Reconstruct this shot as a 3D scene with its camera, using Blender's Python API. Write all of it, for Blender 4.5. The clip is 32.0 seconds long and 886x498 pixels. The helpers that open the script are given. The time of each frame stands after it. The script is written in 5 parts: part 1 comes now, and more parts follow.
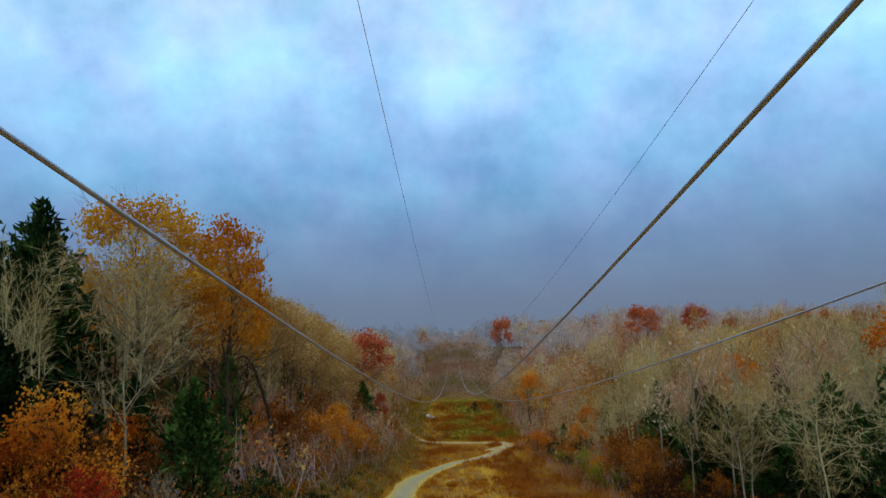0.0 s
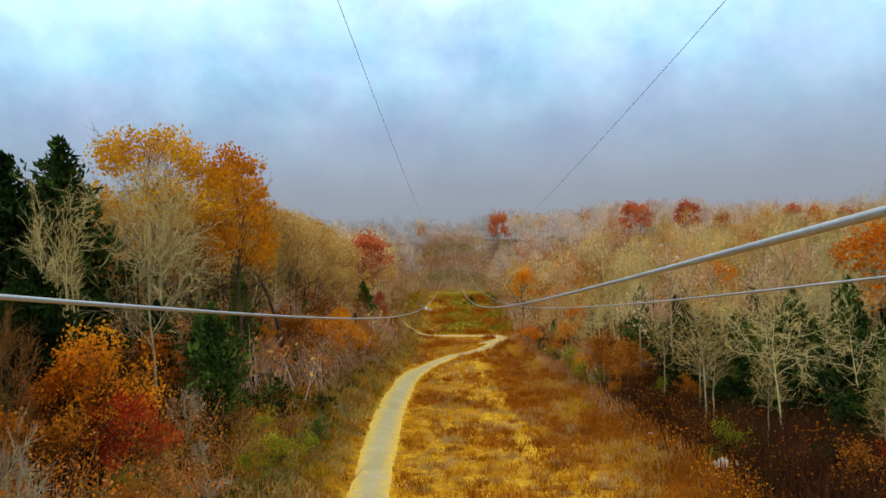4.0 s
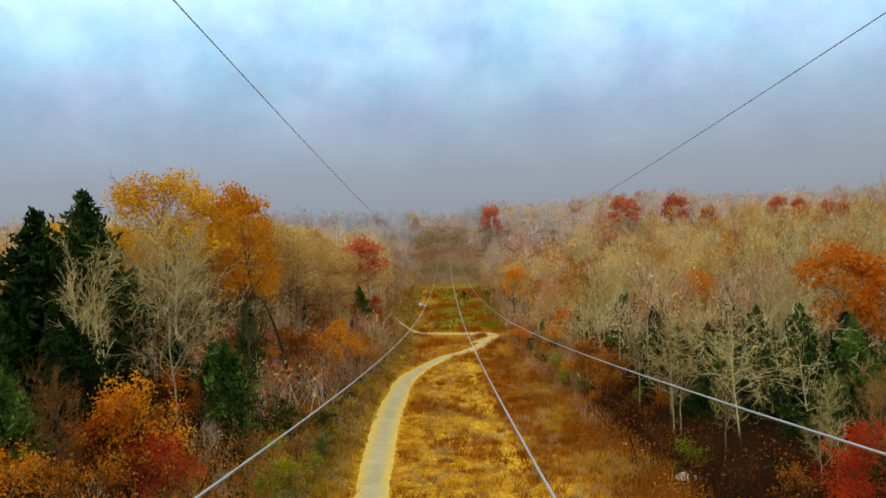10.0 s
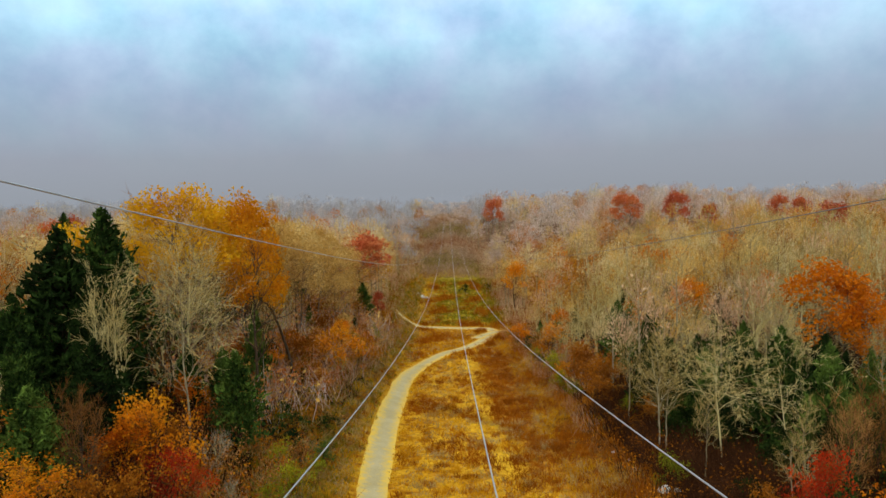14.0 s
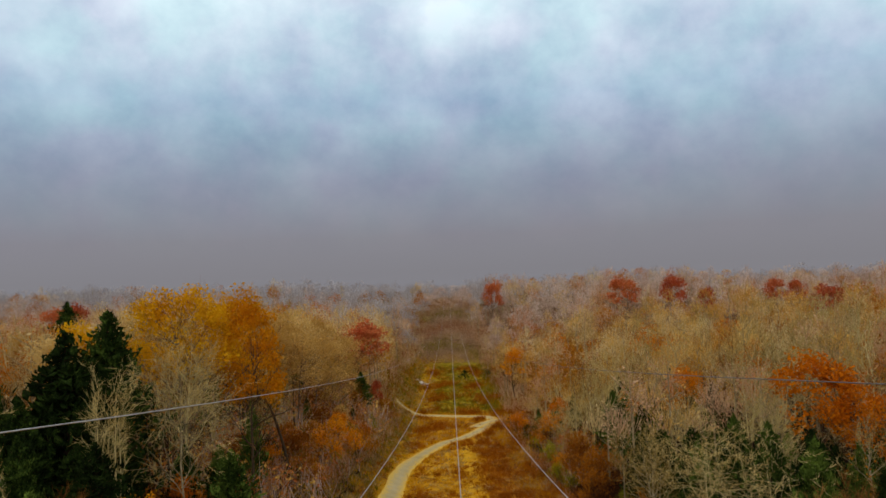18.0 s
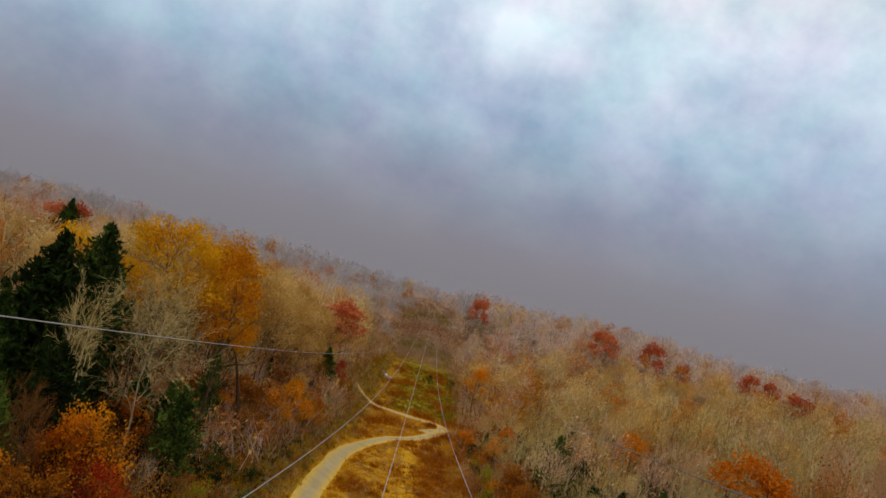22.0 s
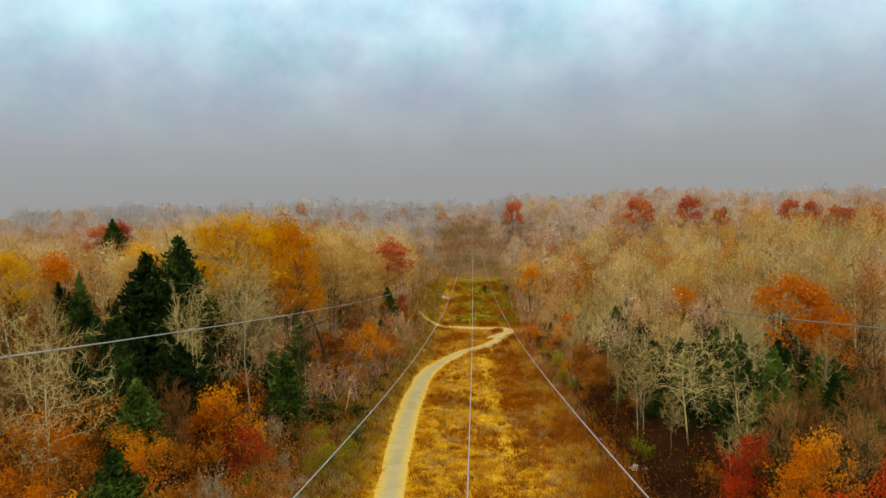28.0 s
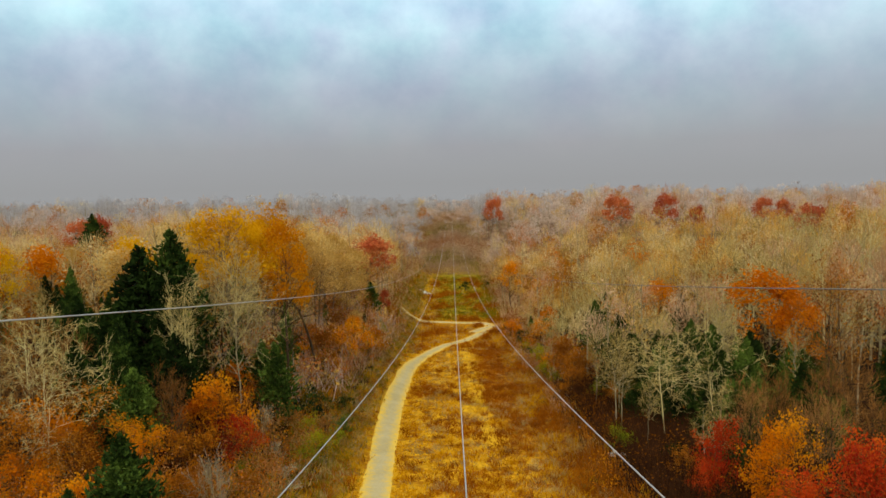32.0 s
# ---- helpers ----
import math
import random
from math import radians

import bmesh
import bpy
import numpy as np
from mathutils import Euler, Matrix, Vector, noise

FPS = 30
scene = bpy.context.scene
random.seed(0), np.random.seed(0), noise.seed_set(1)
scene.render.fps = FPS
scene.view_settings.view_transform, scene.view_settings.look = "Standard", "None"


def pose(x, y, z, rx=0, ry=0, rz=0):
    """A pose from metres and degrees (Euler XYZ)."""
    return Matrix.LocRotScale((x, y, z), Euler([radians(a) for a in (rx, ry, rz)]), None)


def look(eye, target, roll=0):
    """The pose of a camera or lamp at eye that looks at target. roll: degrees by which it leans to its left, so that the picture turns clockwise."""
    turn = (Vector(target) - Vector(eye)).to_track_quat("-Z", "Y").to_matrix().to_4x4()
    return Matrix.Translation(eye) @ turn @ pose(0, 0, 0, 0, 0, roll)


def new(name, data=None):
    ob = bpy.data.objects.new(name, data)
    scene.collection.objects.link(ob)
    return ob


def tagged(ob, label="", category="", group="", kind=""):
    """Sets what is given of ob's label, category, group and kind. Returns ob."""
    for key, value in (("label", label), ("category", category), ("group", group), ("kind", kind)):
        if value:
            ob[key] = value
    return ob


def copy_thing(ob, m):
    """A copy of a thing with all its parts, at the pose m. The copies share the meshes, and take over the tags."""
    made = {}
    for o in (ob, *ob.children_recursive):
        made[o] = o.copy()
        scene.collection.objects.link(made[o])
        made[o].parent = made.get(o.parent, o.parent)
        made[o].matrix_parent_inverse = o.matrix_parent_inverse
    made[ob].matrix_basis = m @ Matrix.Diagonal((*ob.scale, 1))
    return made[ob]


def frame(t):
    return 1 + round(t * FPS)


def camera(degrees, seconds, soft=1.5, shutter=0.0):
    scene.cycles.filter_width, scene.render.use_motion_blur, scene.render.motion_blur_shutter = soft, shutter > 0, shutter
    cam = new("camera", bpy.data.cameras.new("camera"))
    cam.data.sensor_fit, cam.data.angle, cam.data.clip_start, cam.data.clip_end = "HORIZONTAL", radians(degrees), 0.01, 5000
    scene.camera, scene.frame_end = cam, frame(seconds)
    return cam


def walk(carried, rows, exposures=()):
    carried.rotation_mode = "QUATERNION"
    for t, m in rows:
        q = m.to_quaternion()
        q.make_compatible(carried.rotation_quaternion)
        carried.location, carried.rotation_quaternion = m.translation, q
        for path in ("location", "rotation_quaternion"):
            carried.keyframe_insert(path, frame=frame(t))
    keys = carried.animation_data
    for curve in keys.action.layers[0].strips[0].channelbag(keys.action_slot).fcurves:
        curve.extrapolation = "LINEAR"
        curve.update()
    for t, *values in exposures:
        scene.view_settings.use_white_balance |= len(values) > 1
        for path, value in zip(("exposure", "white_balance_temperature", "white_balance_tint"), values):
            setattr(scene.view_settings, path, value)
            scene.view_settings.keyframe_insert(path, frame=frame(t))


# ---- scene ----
# A right-of-way under a power line in autumn woods, seen from a small drone that climbs and backs away.
cam = camera(65.4, 32.0, 1.5)

# seconds, east, north, up, yaw, pitch, roll
PATH = [
    (0.0, -0.97, 7.55, 14.77, 2.00, 7.24, -2.10),
    (0.5, -0.88, 6.90, 15.20, 2.06, 2.89, -2.11),
    (1.0, -0.70, 6.32, 15.64, 2.11, -2.51, -1.99),
    (1.5, -0.73, 5.76, 16.05, 1.89, -4.84, -1.88),
    (2.0, -0.71, 5.32, 16.22, 1.77, -4.13, -2.31),
    (2.5, -0.63, 5.15, 16.53, 1.86, -2.75, -2.60),
    (3.0, -0.54, 4.95, 16.87, 1.99, -2.24, -2.29),
    (3.5, -0.44, 4.50, 17.14, 2.15, -2.01, -2.26),
    (5.5, -0.09, 2.70, 18.51, 2.66, -2.87, -1.82),
    (6.0, -0.01, 2.28, 18.93, 2.72, -3.18, -1.79),
    (6.5, 0.11, 1.83, 19.25, 2.80, -3.24, -1.80),
    (7.0, 0.21, 1.44, 19.61, 2.71, -3.67, 3.33),
    (7.5, 0.16, 1.14, 19.97, 1.83, -4.74, 8.74),
    (8.0, 0.15, 0.78, 20.34, 1.20, -5.04, 3.82),
    (8.5, 0.16, 0.41, 20.67, 1.23, -3.77, -1.42),
    (9.0, 0.24, 0.02, 20.97, 1.41, -3.01, -3.60),
    (9.5, 0.35, -0.37, 21.26, 1.65, -3.09, -3.58),
    (10.0, 0.38, -0.65, 21.66, 1.85, -3.51, -2.79),
    (10.5, 0.36, -0.94, 22.00, 1.99, -3.75, -2.30),
    (11.0, 0.39, -1.23, 22.38, 2.15, -4.02, -2.02),
    (11.5, 0.48, -1.56, 22.76, 2.23, -4.39, -1.89),
    (12.0, 0.52, -1.90, 23.11, 2.15, -4.61, -2.06),
    (12.5, 0.61, -2.19, 23.47, 2.17, -4.69, -2.19),
    (13.0, 0.68, -2.47, 23.80, 2.20, -4.71, -2.06),
    (13.5, 0.76, -2.77, 24.27, 2.19, -4.94, -1.67),
    (15.5, 1.11, -3.83, 25.58, 2.32, -2.44, -2.18),
    (16.0, 1.19, -4.08, 25.78, 2.24, 0.61, -2.91),
    (16.5, 1.31, -4.46, 25.94, 2.16, 2.34, -3.19),
    (17.0, 1.49, -4.86, 26.17, 2.03, 1.91, -1.94),
    (17.5, 1.69, -5.15, 26.29, 2.03, 1.45, -1.45),
    (18.0, 1.81, -5.49, 26.40, 2.11, 1.77, -2.04),
    (18.5, 1.89, -5.80, 26.50, 2.20, 1.85, -2.02),
    (19.0, 2.01, -6.13, 26.58, 2.31, 1.80, -2.10),
    (19.5, 2.16, -6.50, 26.69, 2.39, 1.76, -2.25),
    (20.0, 2.24, -6.81, 26.75, 2.44, 1.86, -0.55),
    (20.5, 2.29, -7.04, 26.79, 2.45, 2.09, 5.36),
    (21.0, 2.32, -7.21, 26.81, 2.39, 2.21, 8.51),
    (21.5, 2.38, -7.31, 26.82, 2.42, 2.21, 9.82),
    (22.0, 2.43, -7.60, 26.86, 2.47, 2.00, 14.51),
    (22.5, 2.14, -8.20, 26.84, 2.36, 2.20, 14.83),
    (23.0, 1.93, -9.01, 26.98, 2.75, 3.14, 4.95),
    (23.5, 2.46, -9.97, 27.09, 3.53, 3.48, -1.91),
    (24.0, 2.92, -10.86, 27.39, 4.43, -0.53, -3.80),
    (24.5, 3.05, -11.49, 27.65, 4.91, -4.80, -3.38),
    (25.0, 2.94, -11.94, 27.65, 4.85, -5.78, -2.31),
    (25.5, 2.87, -12.45, 27.79, 4.49, -5.86, 2.71),
    (27.5, 2.84, -14.19, 27.87, 4.23, -4.74, -2.03),
    (28.0, 2.79, -14.54, 27.95, 4.29, -5.17, -1.81),
    (28.5, 2.80, -14.94, 28.01, 4.42, -5.23, 0.00),
    (29.0, 2.84, -15.28, 28.05, 4.45, -5.04, -0.74),
    (29.5, 2.77, -15.56, 28.09, 4.10, -5.77, -0.63),
    (30.0, 2.53, -15.82, 28.01, 3.33, -6.31, 5.50),
    (30.5, 2.30, -15.99, 27.93, 2.25, -6.53, 14.93),
    (31.0, 2.15, -16.16, 27.86, 1.77, -6.18, 14.07),
    (31.5, 2.13, -16.45, 27.84, 2.11, -5.68, 3.28),
    (32.0, 2.14, -16.61, 27.90, 2.52, -5.49, -1.49),
]

EXPOSURES = [(0.0, -0.7, 4980, 9), (0.5, -0.34, 5350, 10), (1.2, 0.18, 5850, 9), (3.0, 0.09, 6080, 10), (14.5, 0.08, 6300, 10), (16.2, -0.50, 6600, 15), (19.0, -0.52, 6850, 21),
             (23.4, -0.56, 6950, 24), (24.6, 0.06, 7250, 11), (32.0, 0.10, 7050, 10)]
walk(cam, [(t, pose(x, y, z, 90 + pitch, 0, yaw) @ pose(0, 0, 0, 0, 0, roll)) for t, x, y, z, yaw, pitch, roll in PATH], EXPOSURES)

# ---- light: an overcast sky, brighter overhead than at the horizon, and a veiled sun ----
world = bpy.data.worlds.new("overcast_sky")
scene.world = world
world.use_nodes = True
wn, wl = world.node_tree.nodes, world.node_tree.links
wn.clear()


def link(tree_links, a, b):
    tree_links.new(a, b)


w_out, w_bg = wn.new("ShaderNodeOutputWorld"), wn.new("ShaderNodeBackground")
w_tc, w_sep, w_ramp = wn.new("ShaderNodeTexCoord"), wn.new("ShaderNodeSeparateXYZ"), wn.new("ShaderNodeValToRGB")
w_map, w_noise, w_fine = wn.new("ShaderNodeMapping"), wn.new("ShaderNodeTexNoise"), wn.new("ShaderNodeTexNoise")
w_mul, w_cloud = wn.new("ShaderNodeMix"), wn.new("ShaderNodeValToRGB")
wl.new(w_tc.outputs["Generated"], w_sep.inputs[0])
wl.new(w_sep.outputs["Z"], w_ramp.inputs[0])
SKY = [(0.0, (0.295, 0.315, 0.345)), (0.05, (0.32, 0.345, 0.39)), (0.13, (0.365, 0.46, 0.57)), (0.24, (0.52, 0.77, 0.94)), (0.36, (0.92, 1.20, 1.31)), (0.6, (1.0, 1.06, 1.02)), (1.0, (1.2, 1.1, 0.85))]
while len(w_ramp.color_ramp.elements) < len(SKY):
    w_ramp.color_ramp.elements.new(0.5)
for e, (p, c) in zip(w_ramp.color_ramp.elements, SKY):
    e.position, e.color = p, (*c, 1)
w_map.inputs["Scale"].default_value = (1.0, 1.0, 1.15)
wl.new(w_tc.outputs["Generated"], w_map.inputs[0])
wl.new(w_map.outputs[0], w_noise.inputs["Vector"])
wl.new(w_map.outputs[0], w_fine.inputs["Vector"])
w_noise.inputs["Scale"].default_value, w_noise.inputs["Detail"].default_value, w_noise.inputs["Roughness"].default_value = 7.0, 6.0, 0.58
wl.new(w_noise.outputs["Fac"], w_cloud.inputs[0])
w_cloud.color_ramp.elements[0].position, w_cloud.color_ramp.elements[0].color = 0.33, (0.74, 0.78, 0.85, 1)
w_cloud.color_ramp.elements[1].position, w_cloud.color_ramp.elements[1].color = 0.67, (1.2, 1.18, 1.14, 1)
w_mul.data_type, w_mul.blend_type = "RGBA", "MULTIPLY"
w_fade = wn.new("ShaderNodeMapRange")
w_fade.inputs["From Min"].default_value, w_fade.inputs["From Max"].default_value = 0.02, 0.2
wl.new(w_sep.outputs["Z"], w_fade.inputs["Value"])
wl.new(w_fade.outputs["Result"], w_mul.inputs["Factor"])
w_tint, w_mul2 = wn.new("ShaderNodeValToRGB"), wn.new("ShaderNodeMix")
w_fine.inputs["Scale"].default_value, w_fine.inputs["Detail"].default_value = 11.0, 3.0
wl.new(w_fine.outputs["Fac"], w_tint.inputs[0])
w_tint.color_ramp.elements[0].position, w_tint.color_ramp.elements[0].color = 0.36, (0.93, 1.03, 1.02, 1)
w_tint.color_ramp.elements[1].position, w_tint.color_ramp.elements[1].color = 0.64, (1.05, 0.98, 1.03, 1)
w_mul2.data_type, w_mul2.blend_type = "RGBA", "MULTIPLY"
wl.new(w_fade.outputs["Result"], w_mul2.inputs["Factor"])
wl.new(w_mul.outputs["Result"], w_mul2.inputs["A"])
wl.new(w_tint.outputs[0], w_mul2.inputs["B"])
wl.new(w_ramp.outputs[0], w_mul.inputs["A"])
wl.new(w_cloud.outputs[0], w_mul.inputs["B"])
wl.new(w_mul2.outputs["Result"], w_bg.inputs["Color"])
w_bg.inputs["Strength"].default_value = 1.0
wl.new(w_bg.outputs[0], w_out.inputs[0])

sun = new("veiled_sun", bpy.data.lights.new("veiled_sun", "SUN"))
sun.data.energy, sun.data.angle, sun.data.color = 0.9, radians(25), (1.0, 0.92, 0.80)
sun.matrix_world = look((-30, -60, 90), (0, 60, 0))


# ---- materials ----
def material(name, stops, scale=3.0, fine=40.0, rough=0.85, through_light=0.0, by_thing=0.25, bump=0.0, cells=False, shine=0.04):
    """Colours mixed by noise at two scales and, a little, from thing to thing."""
    m = bpy.data.materials.new(name)
    m.use_nodes = True
    n, l = m.node_tree.nodes, m.node_tree.links
    b, out = n["Principled BSDF"], n["Material Output"]
    tc, n1, n2, mix, ramp, info, add = (n.new("ShaderNode" + k) for k in ("TexCoord", "TexNoise", "TexNoise", "Mix", "ValToRGB", "ObjectInfo", "Math"))
    geo = n.new("ShaderNodeNewGeometry")
    l.new(geo.outputs["Position"], n1.inputs["Vector"])
    l.new(geo.outputs["Position"], n2.inputs["Vector"])
    n1.inputs["Scale"].default_value, n2.inputs["Scale"].default_value = scale, fine
    n1.inputs["Detail"].default_value, n2.inputs["Detail"].default_value = 3.0, 2.0
    if cells:
        # one tone to a crown or so
        flat, vor = n.new("ShaderNodeVectorMath"), n.new("ShaderNodeTexVoronoi")
        flat.operation = "MULTIPLY"
        flat.inputs[1].default_value = (1, 1, 0.12)
        l.new(geo.outputs["Position"], flat.inputs[0])
        l.new(flat.outputs[0], vor.inputs["Vector"])
        vor.inputs["Scale"].default_value = scale
        l.new(vor.outputs["Color"], mix.inputs["A"])
    else:
        l.new(n1.outputs["Fac"], mix.inputs["A"])
    l.new(n2.outputs["Fac"], mix.inputs["B"])
    mix.inputs["Factor"].default_value = 0.45
    sub = n.new("ShaderNodeMath")
    sub.operation = "MULTIPLY_ADD"
    l.new(info.outputs["Random"], sub.inputs[0])
    sub.inputs[1].default_value, sub.inputs[2].default_value = by_thing, -by_thing / 2
    l.new(mix.outputs["Result"], add.inputs[0])
    l.new(sub.outputs[0], add.inputs[1])
    l.new(add.outputs[0], ramp.inputs[0])
    while len(ramp.color_ramp.elements) < len(stops):
        ramp.color_ramp.elements.new(0.5)
    for k, (e, c) in enumerate(zip(ramp.color_ramp.elements, stops)):
        e.position, e.color = 0.3 + 0.4 * k / max(1, len(stops) - 1), (*c, 1)
    l.new(ramp.outputs[0], b.inputs["Base Color"])
    b.inputs["Roughness"].default_value = rough
    b.inputs["Specular IOR Level"].default_value = shine
    if bump:
        bp = n.new("ShaderNodeBump")
        bp.inputs["Strength"].default_value, bp.inputs["Distance"].default_value = bump, 0.1
        l.new(mix.outputs["Result"], bp.inputs["Height"])
        l.new(bp.outputs[0], b.inputs["Normal"])
    if through_light:
        tr, ms = n.new("ShaderNodeBsdfTranslucent"), n.new("ShaderNodeMixShader")
        l.new(ramp.outputs[0], tr.inputs["Color"])
        ms.inputs[0].default_value = through_light
        l.new(b.outputs[0], ms.inputs[1])
        l.new(tr.outputs[0], ms.inputs[2])
        l.new(ms.outputs[0], out.inputs["Surface"])
    return m


M = {
    "bark_pale": material("pale_grey_bark", [(0.30, 0.22, 0.075), (0.58, 0.47, 0.20), (0.80, 0.69, 0.37)], 1.5, 25, 0.9, bump=0.4),
    "bark_grey": material("grey_lichened_bark", [(0.15, 0.11, 0.055), (0.33, 0.26, 0.14), (0.54, 0.46, 0.29)], 1.5, 25, 0.9, bump=0.4),
    # reddish stems, taken near black to stand in for woodland shade
    "stem_shade_dark": material("shade_darkened_reddish_stems", [(0.016, 0.007, 0.003), (0.042, 0.016, 0.006), (0.10, 0.038, 0.014)], 0.3, 3, 0.9),
    "bark_dark": material("dark_bark", [(0.025, 0.016, 0.009), (0.06, 0.038, 0.022), (0.11, 0.075, 0.045)], 1.5, 25, 0.9, bump=0.4),
    "twig_pale": material("pale_bare_twigs", [(0.20, 0.125, 0.030), (0.41, 0.29, 0.085), (0.59, 0.455, 0.17)], 0.2, 3, 0.9, by_thing=0.35),
    "twig_tan": material("tan_bare_twigs", [(0.13, 0.05, 0.011), (0.27, 0.115, 0.027), (0.40, 0.20, 0.056)], 0.2, 3, 0.9, by_thing=0.35),
    "twig_cream": material("cream_bare_twigs", [(0.56, 0.39, 0.14), (0.70, 0.52, 0.235), (0.79, 0.64, 0.345)], 0.14, 2, 0.9, 0.22, by_thing=0, cells=True),
    "twig_ochre": material("ochre_twigs_and_last_leaves", [(0.60, 0.31, 0.05), (0.72, 0.425, 0.09), (0.79, 0.535, 0.17)], 0.14, 2, 0.9, 0.22, by_thing=0, cells=True),
    "twig_russet": material("russet_twigs_and_last_leaves", [(0.44, 0.125, 0.030), (0.58, 0.21, 0.055), (0.66, 0.32, 0.11)], 0.14, 2, 0.9, 0.22, by_thing=0, cells=True),
    "twig_rosy": material("rosy_brown_bare_twigs", [(0.50, 0.26, 0.13), (0.64, 0.39, 0.215), (0.74, 0.52, 0.32)], 0.14, 2, 0.9, 0.22, by_thing=0, cells=True),
    # pale mauve for far crowns, with haze put into the colour
    "twig_mauve": material("mauve_haze_bare_twigs", [(0.52, 0.36, 0.275), (0.64, 0.485, 0.39), (0.73, 0.60, 0.51)], 0.14, 2, 0.9, 0.22, by_thing=0, cells=True),
    "twig_bright": material("cream_branches_and_twigs", [(0.38, 0.25, 0.07), (0.56, 0.415, 0.14), (0.69, 0.55, 0.235)], 0.3, 3, 0.9, by_thing=0.2),
    # grey of the distant ridge: haze painted into the twigs
    "twig_grey": material("haze_grey_bare_twigs", [(0.34, 0.31, 0.305), (0.43, 0.405, 0.41), (0.51, 0.49, 0.50)], 0.14, 2, 0.9, by_thing=0, cells=True),
    "brush_brown": material("brown_hillside_brush", [(0.20, 0.115, 0.055), (0.33, 0.205, 0.115), (0.46, 0.31, 0.19)], 0.15, 2, 0.95),
    "twig_white": material("silvery_white_twigs", [(0.22, 0.17, 0.10), (0.38, 0.31, 0.21), (0.53, 0.46, 0.34)], 0.5, 5, 0.9),
    "leaf_gold": material("gold_leaves", [(0.50, 0.185, 0.004), (0.70, 0.335, 0.006), (0.79, 0.48, 0.012)], 0.35, 5, 0.7, 0.35, by_thing=0.25),
    "leaf_ochre": material("fading_ochre_leaves", [(0.50, 0.285, 0.065), (0.65, 0.42, 0.125), (0.75, 0.54, 0.21)], 0.2, 4, 0.8, 0.3, by_thing=0.5),
    "leaf_amber": material("amber_leaves", [(0.52, 0.16, 0.003), (0.70, 0.29, 0.005), (0.78, 0.42, 0.010)], 0.35, 5, 0.7, 0.35, by_thing=0.2),
    "bark_mid": material("grey_brown_bark", [(0.09, 0.06, 0.035), (0.17, 0.12, 0.075), (0.27, 0.21, 0.14)], 0.5, 5, 0.9),
    "leaf_orange": material("orange_leaves", [(0.48, 0.10, 0.003), (0.70, 0.21, 0.004), (0.80, 0.345, 0.010)], 0.35, 5, 0.7, 0.35, by_thing=0.3),
    "leaf_rust": material("rust_brown_leaves", [(0.17, 0.046, 0.004), (0.36, 0.115, 0.007), (0.54, 0.21, 0.013)], 0.35, 5, 0.8, 0.25, by_thing=0.3),
    "leaf_red": material("red_leaves", [(0.34, 0.018, 0.006), (0.62, 0.065, 0.010), (0.76, 0.17, 0.012)], 0.35, 5, 0.7, 0.35),
    "leaf_brick": material("brick_red_leaves", [(0.32, 0.055, 0.026), (0.54, 0.115, 0.042), (0.64, 0.22, 0.07)], 0.35, 5, 0.8, 0.25),
    "leaf_olive": material("olive_leaves", [(0.08, 0.10, 0.005), (0.24, 0.26, 0.010), (0.46, 0.42, 0.016)], 0.5, 5, 0.75, 0.25),
    "cedar": material("dark_cedar_needles", [(0.004, 0.008, 0.002), (0.021, 0.041, 0.007), (0.13, 0.20, 0.030)], 0.6, 6, 0.85),
    "road": material("pale_gravel", [(0.39, 0.315, 0.15), (0.47, 0.395, 0.215), (0.54, 0.47, 0.285)], 0.35, 9, 0.95, by_thing=0, bump=0.1),
    "wire": material("weathered_aluminium_strands", [(0.36, 0.355, 0.35), (0.44, 0.435, 0.43), (0.52, 0.515, 0.51)], 2, 30, 0.45, by_thing=0, shine=0.5),
    # darker copy of the wire material; one shield wire's dimness is put into it
    "wire_dark": material("darkened_wire_strands", [(0.12, 0.115, 0.11), (0.17, 0.165, 0.16), (0.22, 0.215, 0.21)], 2, 30, 0.7, by_thing=0, shine=0.3),
    "stone": material("white_limestone", [(0.45, 0.42, 0.36), (0.62, 0.6, 0.54), (0.75, 0.73, 0.68)], 2, 20, 0.9, bump=0.5),
    "grass_gold": material("dry_golden_grass", [(0.34, 0.125, 0.003), (0.62, 0.30, 0.006), (0.79, 0.48, 0.014)], 0.3, 2.5, 0.9, 0.25, by_thing=0),
    "grass_pale": material("pale_tan_weeds", [(0.26, 0.15, 0.035), (0.46, 0.31, 0.10), (0.64, 0.48, 0.22)], 0.3, 2.5, 0.9, 0.2, by_thing=0),
    "grass_rust": material("rust_brown_weeds", [(0.14, 0.034, 0.002), (0.34, 0.098, 0.004), (0.53, 0.195, 0.008)], 0.3, 2.5, 0.9, 0.2, by_thing=0),
    "grass_green": material("fading_green_grass", [(0.09, 0.075, 0.004), (0.21, 0.165, 0.008), (0.36, 0.27, 0.013)], 0.3, 2.5, 0.9, 0.2, by_thing=0),
}

M["wire"].node_tree.nodes["Principled BSDF"].inputs["Metallic"].default_value = 0.5
# gravel that thins out into yellow straw at the track's edges, their glow painted in
rn, rl = M["road"].node_tree.nodes, M["road"].node_tree.links
r_base = rn["Principled BSDF"].inputs["Base Color"]
r_from = r_base.links[0].from_socket
r_attr, r_mix, r_noise, r_add, r_rng = (rn.new("ShaderNode" + k) for k in ("Attribute", "Mix", "TexNoise", "Math", "MapRange"))
r_attr.attribute_name = "verge"
r_noise.inputs["Scale"].default_value, r_noise.inputs["Detail"].default_value = 1.9, 6.0
rl.new(rn.new("ShaderNodeNewGeometry").outputs["Position"], r_noise.inputs["Vector"])
r_add.operation = "MULTIPLY_ADD"
